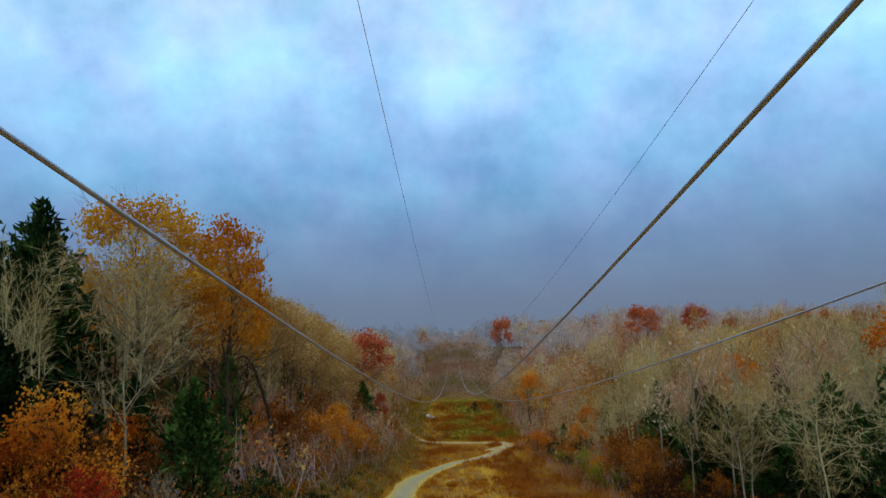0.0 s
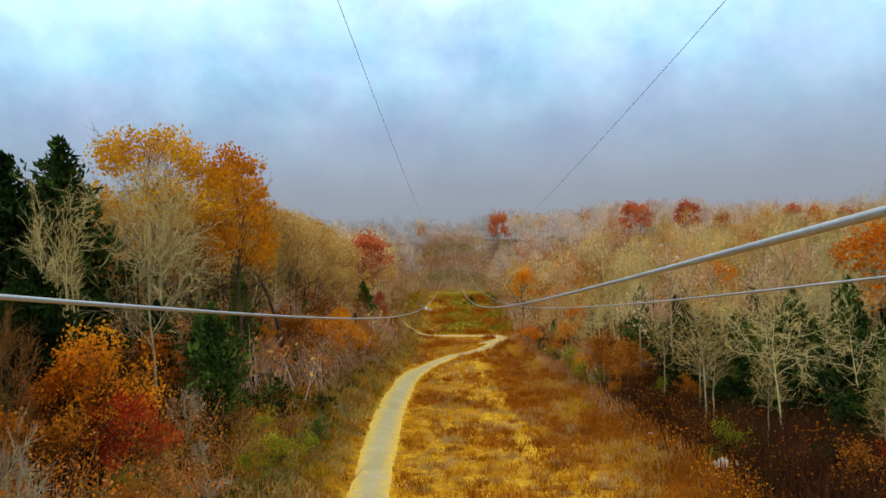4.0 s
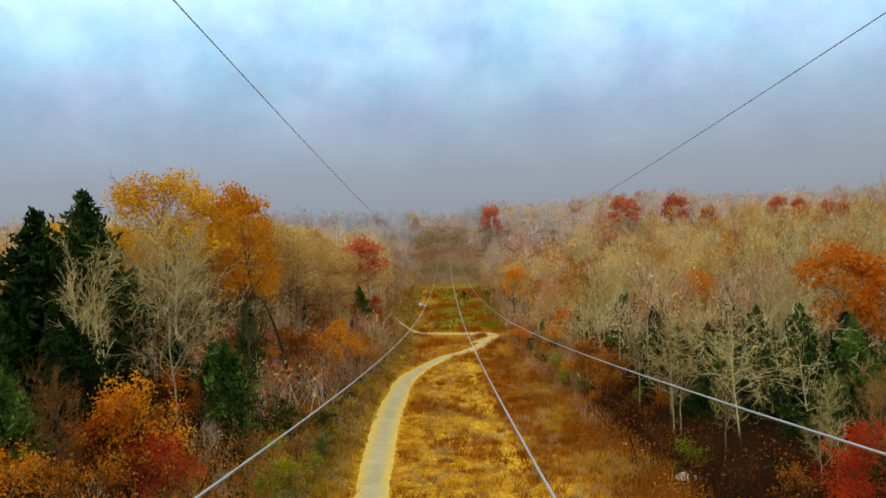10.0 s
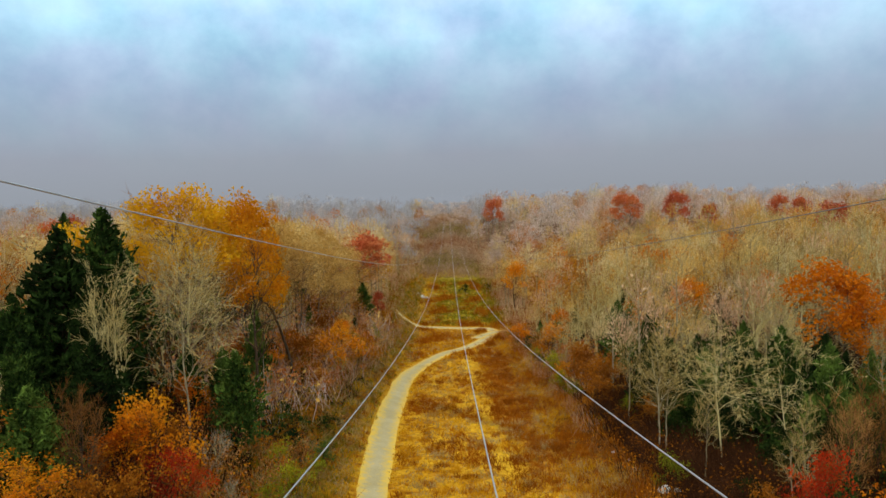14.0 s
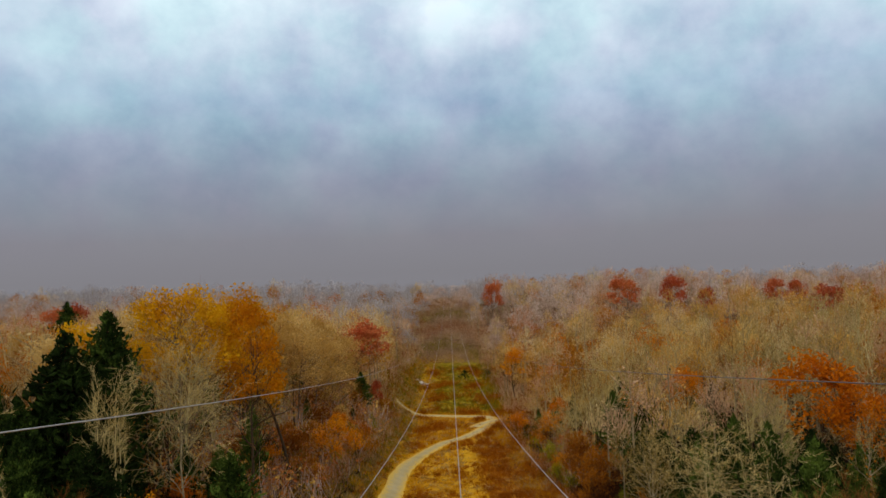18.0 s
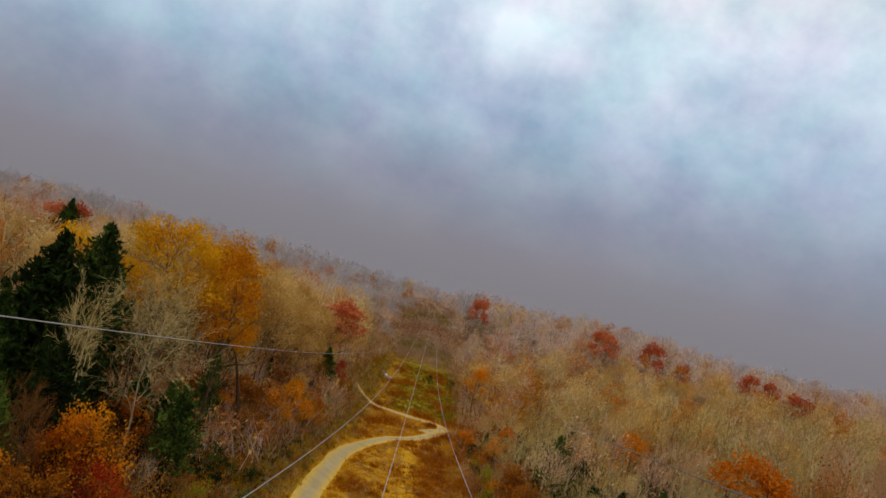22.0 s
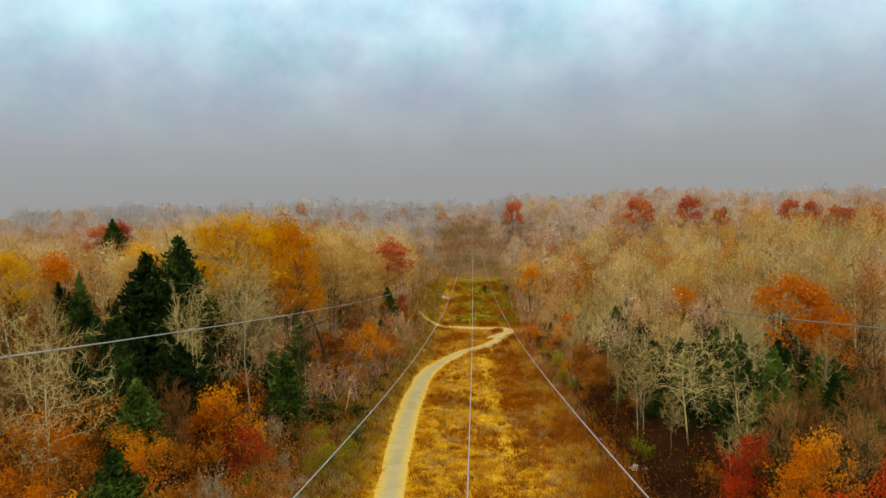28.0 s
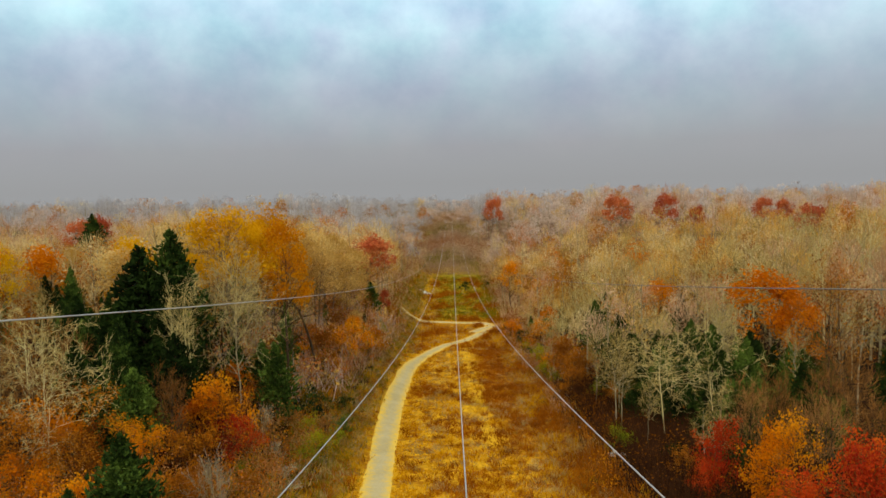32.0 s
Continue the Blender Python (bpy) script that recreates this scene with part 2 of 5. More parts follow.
rl.new(r_noise.outputs["Fac"], r_add.inputs[0])
r_add.inputs[1].default_value = 1.5
rl.new(r_attr.outputs["Fac"], r_add.inputs[2])
r_rng.inputs["From Min"].default_value, r_rng.inputs["From Max"].default_value = 0.95, 1.75
rl.new(r_add.outputs[0], r_rng.inputs["Value"])
r_mix.data_type = "RGBA"
rl.new(r_rng.outputs["Result"], r_mix.inputs["Factor"])
rl.new(r_from, r_mix.inputs["A"])
r_mix.inputs["B"].default_value = (0.76, 0.50, 0.06, 1)
rl.new(r_mix.outputs["Result"], r_base)

# ---- ground ----
CREST_Y = [-400, -60, -20, 0, 25, 52, 100, 150, 200, 230, 270, 330, 400, 520, 800, 3000]
CREST_Z = [9, 8.6, 7.3, 6, 3.4, 0, -4.4, -7.2, -7, -4.5, 1, 9.5, 7, 0, -18, -130]


def smooth(a, b, v):
    u = np.clip((np.asarray(v, float) - a) / (b - a), 0, 1)
    return u * u * (3 - 2 * u)


def middle(y):
    return 1 - 0.03 * np.clip(y, -50, 400)


def ground_z(x, y):
    x, y = np.asarray(x, float), np.asarray(y, float)
    z, u = np.interp(y, CREST_Y, CREST_Z), x - middle(y)
    west = 7.5 - 4.0 * smooth(80, 140, y) + 2.0 * smooth(180, 300, y) - 6 * smooth(330, 520, y) - 60 * smooth(520, 1600, y)
    east = 1.2 + 3 * smooth(90, 200, y) + 4 * smooth(200, 300, y) - 6 * smooth(340, 520, y) - 60 * smooth(520, 1600, y)
    z = z + np.maximum(west - z, 0.5) * smooth(6, 24, -u)
    z = z + (east - z) * smooth(12, 60, u) * smooth(40, 100, y) + smooth(9, 20, u) * (1 - smooth(100, 140, y))
    z = z + 2.2 * np.sin(x / 21 + 1.3 * np.sin(y / 37)) * np.sin(y / 29 + 0.6) * smooth(32, 70, np.abs(u)) * smooth(90, 150, y)
    return z + 0.25 * np.sin(x * 0.31 + 0.7 * np.sin(y * 0.17)) * np.sin(y * 0.23) * smooth(9, 14, np.abs(u))


def zg(x, y):
    return float(ground_z(x, y))


def mesh(name, verts, faces, mat, smooth_shade=False):
    me = bpy.data.meshes.new(name)
    me.from_pydata(np.asarray(verts, float).tolist(), [], faces if isinstance(faces, list) else np.asarray(faces).tolist())
    me.materials.append(mat)
    if smooth_shade:
        me.polygons.foreach_set("use_smooth", [True] * len(me.polygons))
    me.update()
    return me


def grid_faces(nx, ny):
    i, j = np.meshgrid(np.arange(nx - 1), np.arange(ny - 1), indexing="ij")
    a = (i * ny + j).ravel()
    return np.stack([a, a + ny, a + ny + 1, a + 1], -1)


gm = bpy.data.materials.new("autumn_ground")
gm.use_nodes = True
gn, gl = gm.node_tree.nodes, gm.node_tree.links


def ground_ramp(vec, scale, stops, detail=4.0):
    t, r = gn.new("ShaderNodeTexNoise"), gn.new("ShaderNodeValToRGB")
    t.inputs["Scale"].default_value, t.inputs["Detail"].default_value = scale, detail
    gl.new(vec, t.inputs["Vector"])
    gl.new(t.outputs["Fac"], r.inputs[0])
    while len(r.color_ramp.elements) < len(stops):
        r.color_ramp.elements.new(0.5)
    for k, (e, c) in enumerate(zip(r.color_ramp.elements, stops)):
        e.position, e.color = 0.32 + 0.36 * k / (len(stops) - 1), (*c, 1)
    return t.outputs["Fac"], r.outputs[0]


g_geo = gn.new("ShaderNodeNewGeometry")
# near-black leaves: the shade under the near woods is put into the colour
fac1, shaded_litter = ground_ramp(g_geo.outputs["Position"], 0.9, [(0.006, 0.0025, 0.001), (0.016, 0.0065, 0.002), (0.050, 0.019, 0.004)])
fac2, field = ground_ramp(g_geo.outputs["Position"], 0.55, [(0.22, 0.075, 0.005), (0.45, 0.20, 0.010), (0.66, 0.37, 0.018), (0.55, 0.285, 0.014), (0.74, 0.44, 0.016)], 11.0)
fac3, olive = ground_ramp(g_geo.outputs["Position"], 0.30, [(0.14, 0.10, 0.007), (0.27, 0.225, 0.013), (0.43, 0.34, 0.020), (0.34, 0.20, 0.014)], 9.0)
fac4, russet = ground_ramp(g_geo.outputs["Position"], 0.70, [(0.10, 0.032, 0.003), (0.25, 0.085, 0.006), (0.42, 0.175, 0.012), (0.58, 0.31, 0.03)], 10.0)
fac5, heath = ground_ramp(g_geo.outputs["Position"], 0.20, [(0.11, 0.055, 0.028), (0.23, 0.135, 0.075), (0.36, 0.24, 0.145)], 9.0)
g_heath, g_mix_h = gn.new("ShaderNodeAttribute"), gn.new("ShaderNodeMix")
g_heath.attribute_name, g_mix_h.data_type = "heath", "RGBA"
gl.new(g_heath.outputs["Fac"], g_mix_h.inputs["Factor"])
gl.new(heath, g_mix_h.inputs["B"])
g_olive, g_east, g_mix_o, g_mix_e = gn.new("ShaderNodeAttribute"), gn.new("ShaderNodeAttribute"), gn.new("ShaderNodeMix"), gn.new("ShaderNodeMix")
g_olive.attribute_name, g_east.attribute_name = "olive", "russet"
g_mix_o.data_type = g_mix_e.data_type = "RGBA"
gl.new(g_east.outputs["Fac"], g_mix_e.inputs["Factor"])
gl.new(field, g_mix_e.inputs["A"])
gl.new(russet, g_mix_e.inputs["B"])
gl.new(g_olive.outputs["Fac"], g_mix_o.inputs["Factor"])
gl.new(g_mix_e.outputs["Result"], g_mix_o.inputs["A"])
gl.new(olive, g_mix_o.inputs["B"])
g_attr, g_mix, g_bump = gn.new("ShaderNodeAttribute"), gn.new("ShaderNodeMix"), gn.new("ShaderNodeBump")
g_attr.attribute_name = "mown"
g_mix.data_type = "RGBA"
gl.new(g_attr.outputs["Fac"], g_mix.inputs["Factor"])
gl.new(shaded_litter, g_mix.inputs["A"])
gl.new(g_mix_o.outputs["Result"], g_mix_h.inputs["A"])
before = g_mix_h.outputs["Result"]
for kind, tone in (("trace", (0.73, 0.43, 0.022, 1)), ("ditch", (0.095, 0.050, 0.010, 1))):
    g_at, g_mx = gn.new("ShaderNodeAttribute"), gn.new("ShaderNodeMix")
    g_at.attribute_name, g_mx.data_type, g_mx.inputs["B"].default_value = kind, "RGBA", tone
    g_half = gn.new("ShaderNodeMath")
    g_half.operation = "MULTIPLY"
    gl.new(g_at.outputs["Fac"], g_half.inputs[0])
    gl.new(fac2, g_half.inputs[1])
    g_gain = gn.new("ShaderNodeMath")
    g_gain.operation, g_gain.use_clamp = "MULTIPLY", True
    gl.new(g_half.outputs[0], g_gain.inputs[0])
    g_gain.inputs[1].default_value = 1.25
    gl.new(g_gain.outputs[0], g_mx.inputs["Factor"])
    gl.new(before, g_mx.inputs["A"])
    before = g_mx.outputs["Result"]
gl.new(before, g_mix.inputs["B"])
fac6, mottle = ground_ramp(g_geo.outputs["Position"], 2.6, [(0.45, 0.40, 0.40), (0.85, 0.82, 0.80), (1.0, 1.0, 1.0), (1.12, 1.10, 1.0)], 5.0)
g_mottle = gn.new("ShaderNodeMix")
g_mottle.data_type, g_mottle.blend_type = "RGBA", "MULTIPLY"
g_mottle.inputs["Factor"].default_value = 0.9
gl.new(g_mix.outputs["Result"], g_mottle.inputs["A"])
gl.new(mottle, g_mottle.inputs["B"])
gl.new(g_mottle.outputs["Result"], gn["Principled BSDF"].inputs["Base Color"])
gn["Principled BSDF"].inputs["Roughness"].default_value = 0.95
gn["Principled BSDF"].inputs["Specular IOR Level"].default_value = 0.04
g_bump.inputs["Strength"].default_value, g_bump.inputs["Distance"].default_value = 0.7, 0.4
gl.new(fac1, g_bump.inputs["Height"])
gl.new(g_bump.outputs[0], gn["Principled BSDF"].inputs["Normal"])

gx = np.unique(np.concatenate([np.linspace(-2500, -300, 12), np.linspace(-300, -40, 30), np.linspace(-40, 40, 81), np.linspace(40, 300, 30), np.linspace(300, 2500, 12)]))
gy = np.unique(np.concatenate([np.linspace(-400, -40, 10), np.linspace(-40, 220, 180), np.linspace(220, 520, 60), np.linspace(520, 3000, 16)]))
GX, GY = np.meshgrid(gx, gy, indexing="ij")
GZ = ground_z(GX, GY)
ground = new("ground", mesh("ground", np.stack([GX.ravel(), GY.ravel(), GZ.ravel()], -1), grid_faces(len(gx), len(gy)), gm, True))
tagged(ground, "brown leaf-littered slopes with shade painted under the near woods, and a golden mown strip", "ground", kind="structure")
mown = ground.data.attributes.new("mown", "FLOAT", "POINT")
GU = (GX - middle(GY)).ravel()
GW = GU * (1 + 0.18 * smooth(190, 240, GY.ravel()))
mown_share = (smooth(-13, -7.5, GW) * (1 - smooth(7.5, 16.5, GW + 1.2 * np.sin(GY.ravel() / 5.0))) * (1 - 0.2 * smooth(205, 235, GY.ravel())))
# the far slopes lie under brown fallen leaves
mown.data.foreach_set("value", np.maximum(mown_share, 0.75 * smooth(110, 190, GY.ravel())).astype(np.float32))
GYR = GY.ravel()
TRACE = [(3.2, 136), (0.4, 118), (0.6, 105), (1.6, 90), (2.4, 78), (3.0, 68), (3.6, 56)]
DITCH = [(-4.8, 84), (-1.0, 79.5), (2.0, 75), (5.4, 71), (8.5, 64)]


def russet_edge(y):
    """How far east of the middle the gold grass turns into russet weeds."""
    return np.interp(y, [10, 30, 48, 70, 100, 146, 162], [13, 12, 9.2, 4.8, 3.6, 4.0, 12])


def line_gap(p, points):
    """The distance of each place from a line of points."""
    gap = np.full(len(p), 1e9)
    for a, b in zip(np.array(points[:-1], float), np.array(points[1:], float)):
        k = np.clip(((p - a) @ (b - a)) / ((b - a) @ (b - a)), 0, 1)
        gap = np.minimum(gap, np.linalg.norm(p - a - k[:, None] * (b - a), axis=1))
    return gap


ground.data.attributes.new("olive", "FLOAT", "POINT").data.foreach_set("value", (smooth(154, 164, GYR + 1.5 * np.sin(GU)) * (1 - 0.75 * smooth(220, 240, GYR)) * (1 - 0.8 * (1 - smooth(-9, -3, GU))) * (1 - smooth(13, 17, GU))).astype(np.float32))
ground.data.attributes.new("russet", "FLOAT", "POINT").data.foreach_set("value", np.clip(smooth(-1.8, 2.2, GU - russet_edge(GYR) + 0.9 * np.sin(GYR / 4.0)) + 0.35 * (1 - smooth(-14, -8, GU)), 0, 1).astype(np.float32))
GXY = np.stack([GX.ravel(), GYR], -1)
ground.data.attributes.new("trace", "FLOAT", "POINT").data.foreach_set("value", np.clip(1 - smooth(0.3, 2.8, line_gap(GXY, TRACE)) + 0.6 * (1 - smooth(1.5, 5.0, line_gap(GXY, [(-1.5, 112), (-1.0, 98)]))), 0, 1).astype(np.float32))
ground.data.attributes.new("ditch", "FLOAT", "POINT").data.foreach_set("value", (1 - smooth(0.4, 1.5, line_gap(GXY, DITCH))).astype(np.float32))
ground.data.attributes.new("heath", "FLOAT", "POINT").data.foreach_set("value", smooth(224, 248, GYR).astype(np.float32))

# ---- road ----
LANE = [(-1.0, -70), (-2.6, -40), (-3.8, -12), (-4.6, 10), (-5.6, 28), (-6.8, 42), (-8.3, 60), (-9.4, 85), (-9.0, 106), (-4.8, 122), (0.0, 129.5), (4.0, 140), (5.6, 149), (4.2, 152.5), (-1.5, 153.5), (-7.5, 155), (-14.6, 156.6), (-16.6, 159.5)]
SPUR = [(1.6, 139.5), (4.4, 145.4), (7.6, 148.4), (11.5, 149.4)]


def spline(points, per=8):
    p = np.array(points, float)
    p = np.vstack([2 * p[0] - p[1], p, 2 * p[-1] - p[-2]])
    out = []
    for a, b, c, d in zip(p[:-3], p[1:-2], p[2:-1], p[3:]):
        t = np.linspace(0, 1, per, endpoint=False)[:, None]
        out.append(0.5 * (2 * b + (c - a) * t + (2 * a - 5 * b + 4 * c - d) * t**2 + (3 * b - a - 3 * c + d) * t**3))
    return np.vstack([*out, p[-2:-1]])


def ribbon(name, points, width, lift, mat, label):
    c = spline(points, 14)
    d = np.gradient(c, axis=0)
    n = np.stack([-d[:, 1], d[:, 0]], -1) / np.linalg.norm(d, axis=1)[:, None]
    rng = np.random.default_rng(5)
    across = np.array([-0.5, -0.36, -0.2, 0, 0.2, 0.36, 0.5])
    rag = rng.normal(0, 0.3, (len(c), 2))
    rag = sum(np.roll(rag, k, 0) for k in range(-2, 3)) / 5
    taper = np.clip((len(c) - 1 - np.arange(len(c))) / 10, 0.25, 1)[:, None]
    off = across[None] * width * taper + np.pad(rag, ((0, 0), (0, 0)))[:, :1] * (across < -0.4) + rag[:, 1:] * (across > 0.4)
    xy = c[:, None] + n[:, None] * off[..., None]
    prof = np.array([-0.05, lift, lift - 0.03, lift + 0.03, lift - 0.03, lift, -0.05])
    z = ground_z(xy[..., 0], xy[..., 1]) + prof
    v = np.concatenate([xy, z[..., None]], -1).reshape(-1, 3)
    me = mesh(name, v, grid_faces(len(c), 7), mat, True)
    me.attributes.new("verge", "FLOAT", "POINT").data.foreach_set("value", np.tile(np.abs(across) * 2, len(c)).astype(np.float32))
    return tagged(new(name, me), label, "road", kind="structure")


ribbon("road", LANE, 2.95, 0.09, M["road"], "pale gravel access track winding through dry grass")
ribbon("road_spur", SPUR, 3.4, 0.13, M["road"], "short pale gravel spur off the track")


# ---- power line ----
def strand(name, q, y0, y1, radius, label, mat="wire"):
    a, b, c, d, e = q
    ys = np.linspace(y0, y1, 90)
    p = np.stack([a + b * ys, ys, c + d * ys + e * ys * ys], -1)
    k = 8
    ang = np.arange(k) * 2 * math.pi / k
    ring = np.stack([np.cos(ang), 0 * ang, np.sin(ang)], -1) * radius
    v = (p[:, None] + ring[None]).reshape(-1, 3)
    i, j = np.meshgrid(np.arange(len(p) - 1), np.arange(k), indexing="ij")
    f = np.stack([i * k + j, i * k + (j + 1) % k, (i + 1) * k + (j + 1) % k, (i + 1) * k + j], -1).reshape(-1, 4)
    return tagged(new(name, mesh(name, v, f, M[mat], True)), label, "power line", group="power line wires")


strand("phase_wire", (-4.347, -0.01935, 18.532, -0.16592, 0.00045), -45, 345, 0.028, "grey stranded aluminium conductor sagging over the strip")
strand("phase_wire", (1.892, -0.03036, 18.541, -0.1567, 0.00044), -45, 345, 0.028, "grey stranded aluminium conductor sagging over the strip")
strand("phase_wire", (7.921, -0.03924, 18.806, -0.16356, 0.00037), -45, 345, 0.028, "grey stranded aluminium conductor sagging over the strip")
strand("shield_wire", (-2.586, -0.02581, 25.152, -0.1453, 0.00046), -45, 345, 0.0085, "thin grey overhead shield wire")
strand("shield_wire", (6.563, -0.02886, 25.294, -0.14267, 0.00042), -45, 345, 0.008, "thin overhead shield wire in a darkened copy of the wire colour", "wire_dark")


# ---- trees: skeletons, twigs and leaves ----
class Wood:
    """Collects tapered branch pieces, thin twigs and leaf places of one tree."""

    def __init__(self, seed):
        self.rng = np.random.default_rng(seed)
        self.segs, self.twigs, self.tips = [], [], []

    def turn(self, d, angle):
        side = np.cross(d, self.rng.normal(0, 1, 3))
        side /= np.linalg.norm(side) + 1e-9
        v = d * math.cos(angle) + side * math.sin(angle)
        return v / np.linalg.norm(v)

    def limb(self, p, d, length, r, level, steps, wobble, lift, kids, spread, twig_len):
        rng = self.rng
        for k in range(steps):
            d = d + rng.normal(0, wobble, 3) + np.array([0, 0, lift])
            d /= np.linalg.norm(d)
            q, r2 = p + d * length / steps, r * (1 - 0.75 * (k + 1) / steps) if level else r * (1 - 0.8 * (k + 1) / steps)
            self.segs.append((p, q, r * (1 - 0.75 * k / steps), max(r2, 0.008), level))
            p = q
            if level and kids:
                for _ in range(kids[0]):
                    if rng.random() < 0.5 + 0.5 * (k + 1) / steps:
                        if len(kids) == 1:
                            e = self.turn(d, rng.uniform(0.3, spread)) + np.array([0, 0, 0.15])
                            e /= np.linalg.norm(e)
                            tip = p + e * twig_len * rng.uniform(0.5, 1.3)
                            self.twigs.append((p - d * length / steps * rng.random(), tip, max(0.012, r * 0.10)))
                            self.tips.append(tip)
                        else:
                            self.limb(p - d * length / steps * rng.random(), self.turn(d, rng.uniform(0.45, spread)), length * rng.uniform(0.45, 0.7), r * 0.5 * (1 - 0.5 * k / steps),
                                      level + 1, max(2, steps - 1), wobble * 1.2, lift, kids[1:], spread, twig_len)
        return p


def broadleaf(seed, height, width, first=0.3, limbs=11, kids=(2, 3), twig=0.9, radius=0.16, trunks=1, lift=0.07, rise=0.75, crook=0.13):
    """A broad tree: trunk, limbs that part and rise, branches and many twigs."""
    w = Wood(seed)
    rng = w.rng
    for stem in range(trunks):
        lean = rng.normal(0, 0.05 if trunks == 1 else 0.18, 3)
        d, p = np.array([lean[0], lean[1], 1.0]), np.zeros(3)
        d /= np.linalg.norm(d)
        steps, h = 9, height * (1 if stem == 0 else rng.uniform(0.75, 0.95))
        spots = []
        for k in range(steps):
            d = d + rng.normal(0, 0.06, 3)
            d[2] = abs(d[2]) + 0.2
            d /= np.linalg.norm(d)
            q = p + d * h * 0.86 / steps
            r0, r1 = radius * (1 - 0.85 * k / steps), radius * (1 - 0.85 * (k + 1) / steps)
            w.segs.append((p - (np.array([0, 0, 0.3]) if k == 0 else 0), q, r0 * (1.35 if k == 0 else 1), r1, 0))
            spots.append((p, q, r0))
            p = q
        for n in range(limbs // trunks):
            u = first + (0.97 - first) * (n + rng.random()) / (limbs // trunks)
            a, b, r = spots[min(steps - 1, int(u * steps))]
            at = a + (b - a) * (u * steps % 1)
            ang, up = n * 2.4 + rng.uniform(-0.5, 0.5), rise * (0.6 + 0.8 * u)
            e = np.array([math.cos(ang), math.sin(ang), up])
            e /= np.linalg.norm(e)
            reach = width / 2 * (1.25 - 0.75 * abs(u - 0.45)) * rng.uniform(0.75, 1.1)
            w.limb(at, e, reach, r * 0.6, 1, 4 if crook < 0.2 else 6, crook, lift, kids, 1.0, twig)
        w.limb(p, d, h * 0.16, radius * 0.15, 1, 3, 0.1, 0.1, kids, 0.9, twig)
    return w


def prisms(segs, sides):
    """Tapered prisms for branch pieces, as vertices and quads."""
    p0, p1 = np.array([s[0] for s in segs]), np.array([s[1] for s in segs])
    r0, r1 = np.array([s[2] for s in segs]), np.array([s[3] for s in segs])
    d = p1 - p0
    d /= np.linalg.norm(d, axis=1)[:, None] + 1e-9
    a = np.cross(d, np.where(np.abs(d[:, 2:]) > 0.9, [[1.0, 0, 0]], [[0, 0, 1.0]]))
    a /= np.linalg.norm(a, axis=1)[:, None] + 1e-9
    b = np.cross(d, a)
    ang = np.arange(sides) * 2 * math.pi / sides
    ring = np.cos(ang)[None, :, None] * a[:, None] + np.sin(ang)[None, :, None] * b[:, None]
    v = np.stack([p0[:, None] + ring * r0[:, None, None], p1[:, None] + ring * r1[:, None, None]], 1)
    j = np.arange(sides)
    q = np.stack([j, (j + 1) % sides, sides + (j + 1) % sides, sides + j], -1)
    f = (np.arange(len(p0)) * 2 * sides)[:, None, None] + q[None]
    return v.reshape(-1, 3), f.reshape(-1, 4)


def spikes(twigs, sides=3):
    """Thin tapering twigs, as vertices and triangles."""
    p0, p1, r = np.array([t[0] for t in twigs]), np.array([t[1] for t in twigs]), np.array([t[2] for t in twigs])
    v, f = prisms([(a, b, c, c) for a, b, c in zip(p0, p1, r)], sides)
    v = v.reshape(-1, 2, sides, 3)
    v = np.concatenate([v[:, 0], p1[:, None]], 1).reshape(-1, 3)
    j = np.arange(sides)
    t = np.stack([j, (j + 1) % sides, np.full(sides, sides)], -1)
    f = (np.arange(len(p0)) * (sides + 1))[:, None, None] + t[None]
    return v, f.reshape(-1, 3)


def blades(rng, at, size, flat=0.0, long=1.0):
    """A folded leaf of four points at each place, turned at random."""
    n = len(at)
    u = rng.normal(0, 1, (n, 3))
    u[:, 2] *= 1 - flat
    u /= np.linalg.norm(u, axis=1)[:, None] + 1e-9
    w = np.cross(u, rng.normal(0, 1, (n, 3)))
    w /= np.linalg.norm(w, axis=1)[:, None] + 1e-9
    nrm = np.cross(u, w)
    s = (size * rng.uniform(0.6, 1.3, n))[:, None]
    v = np.stack([at - u * s * 0.5 * long, at + w * s * 0.32 + nrm * s * 0.12, at + u * s * 0.5 * long, at - w * s * 0.32 + nrm * s * 0.12], 1)
    i = np.arange(n)[:, None] * 4
    return v.reshape(-1, 3), np.concatenate([i + [[0, 1, 2]], i + [[0, 2, 3]]], 0)


def leaf_places(w, count, gap, keep=None):
    rng = w.rng
    tips = np.array(w.tips)
    if keep is not None:
        tips = tips[keep(tips)]
    tips = tips[rng.random(len(tips)) < 0.42]
    k = rng.integers(0, len(tips), count)
    return tips[k] + rng.normal(0, gap, (count, 3))


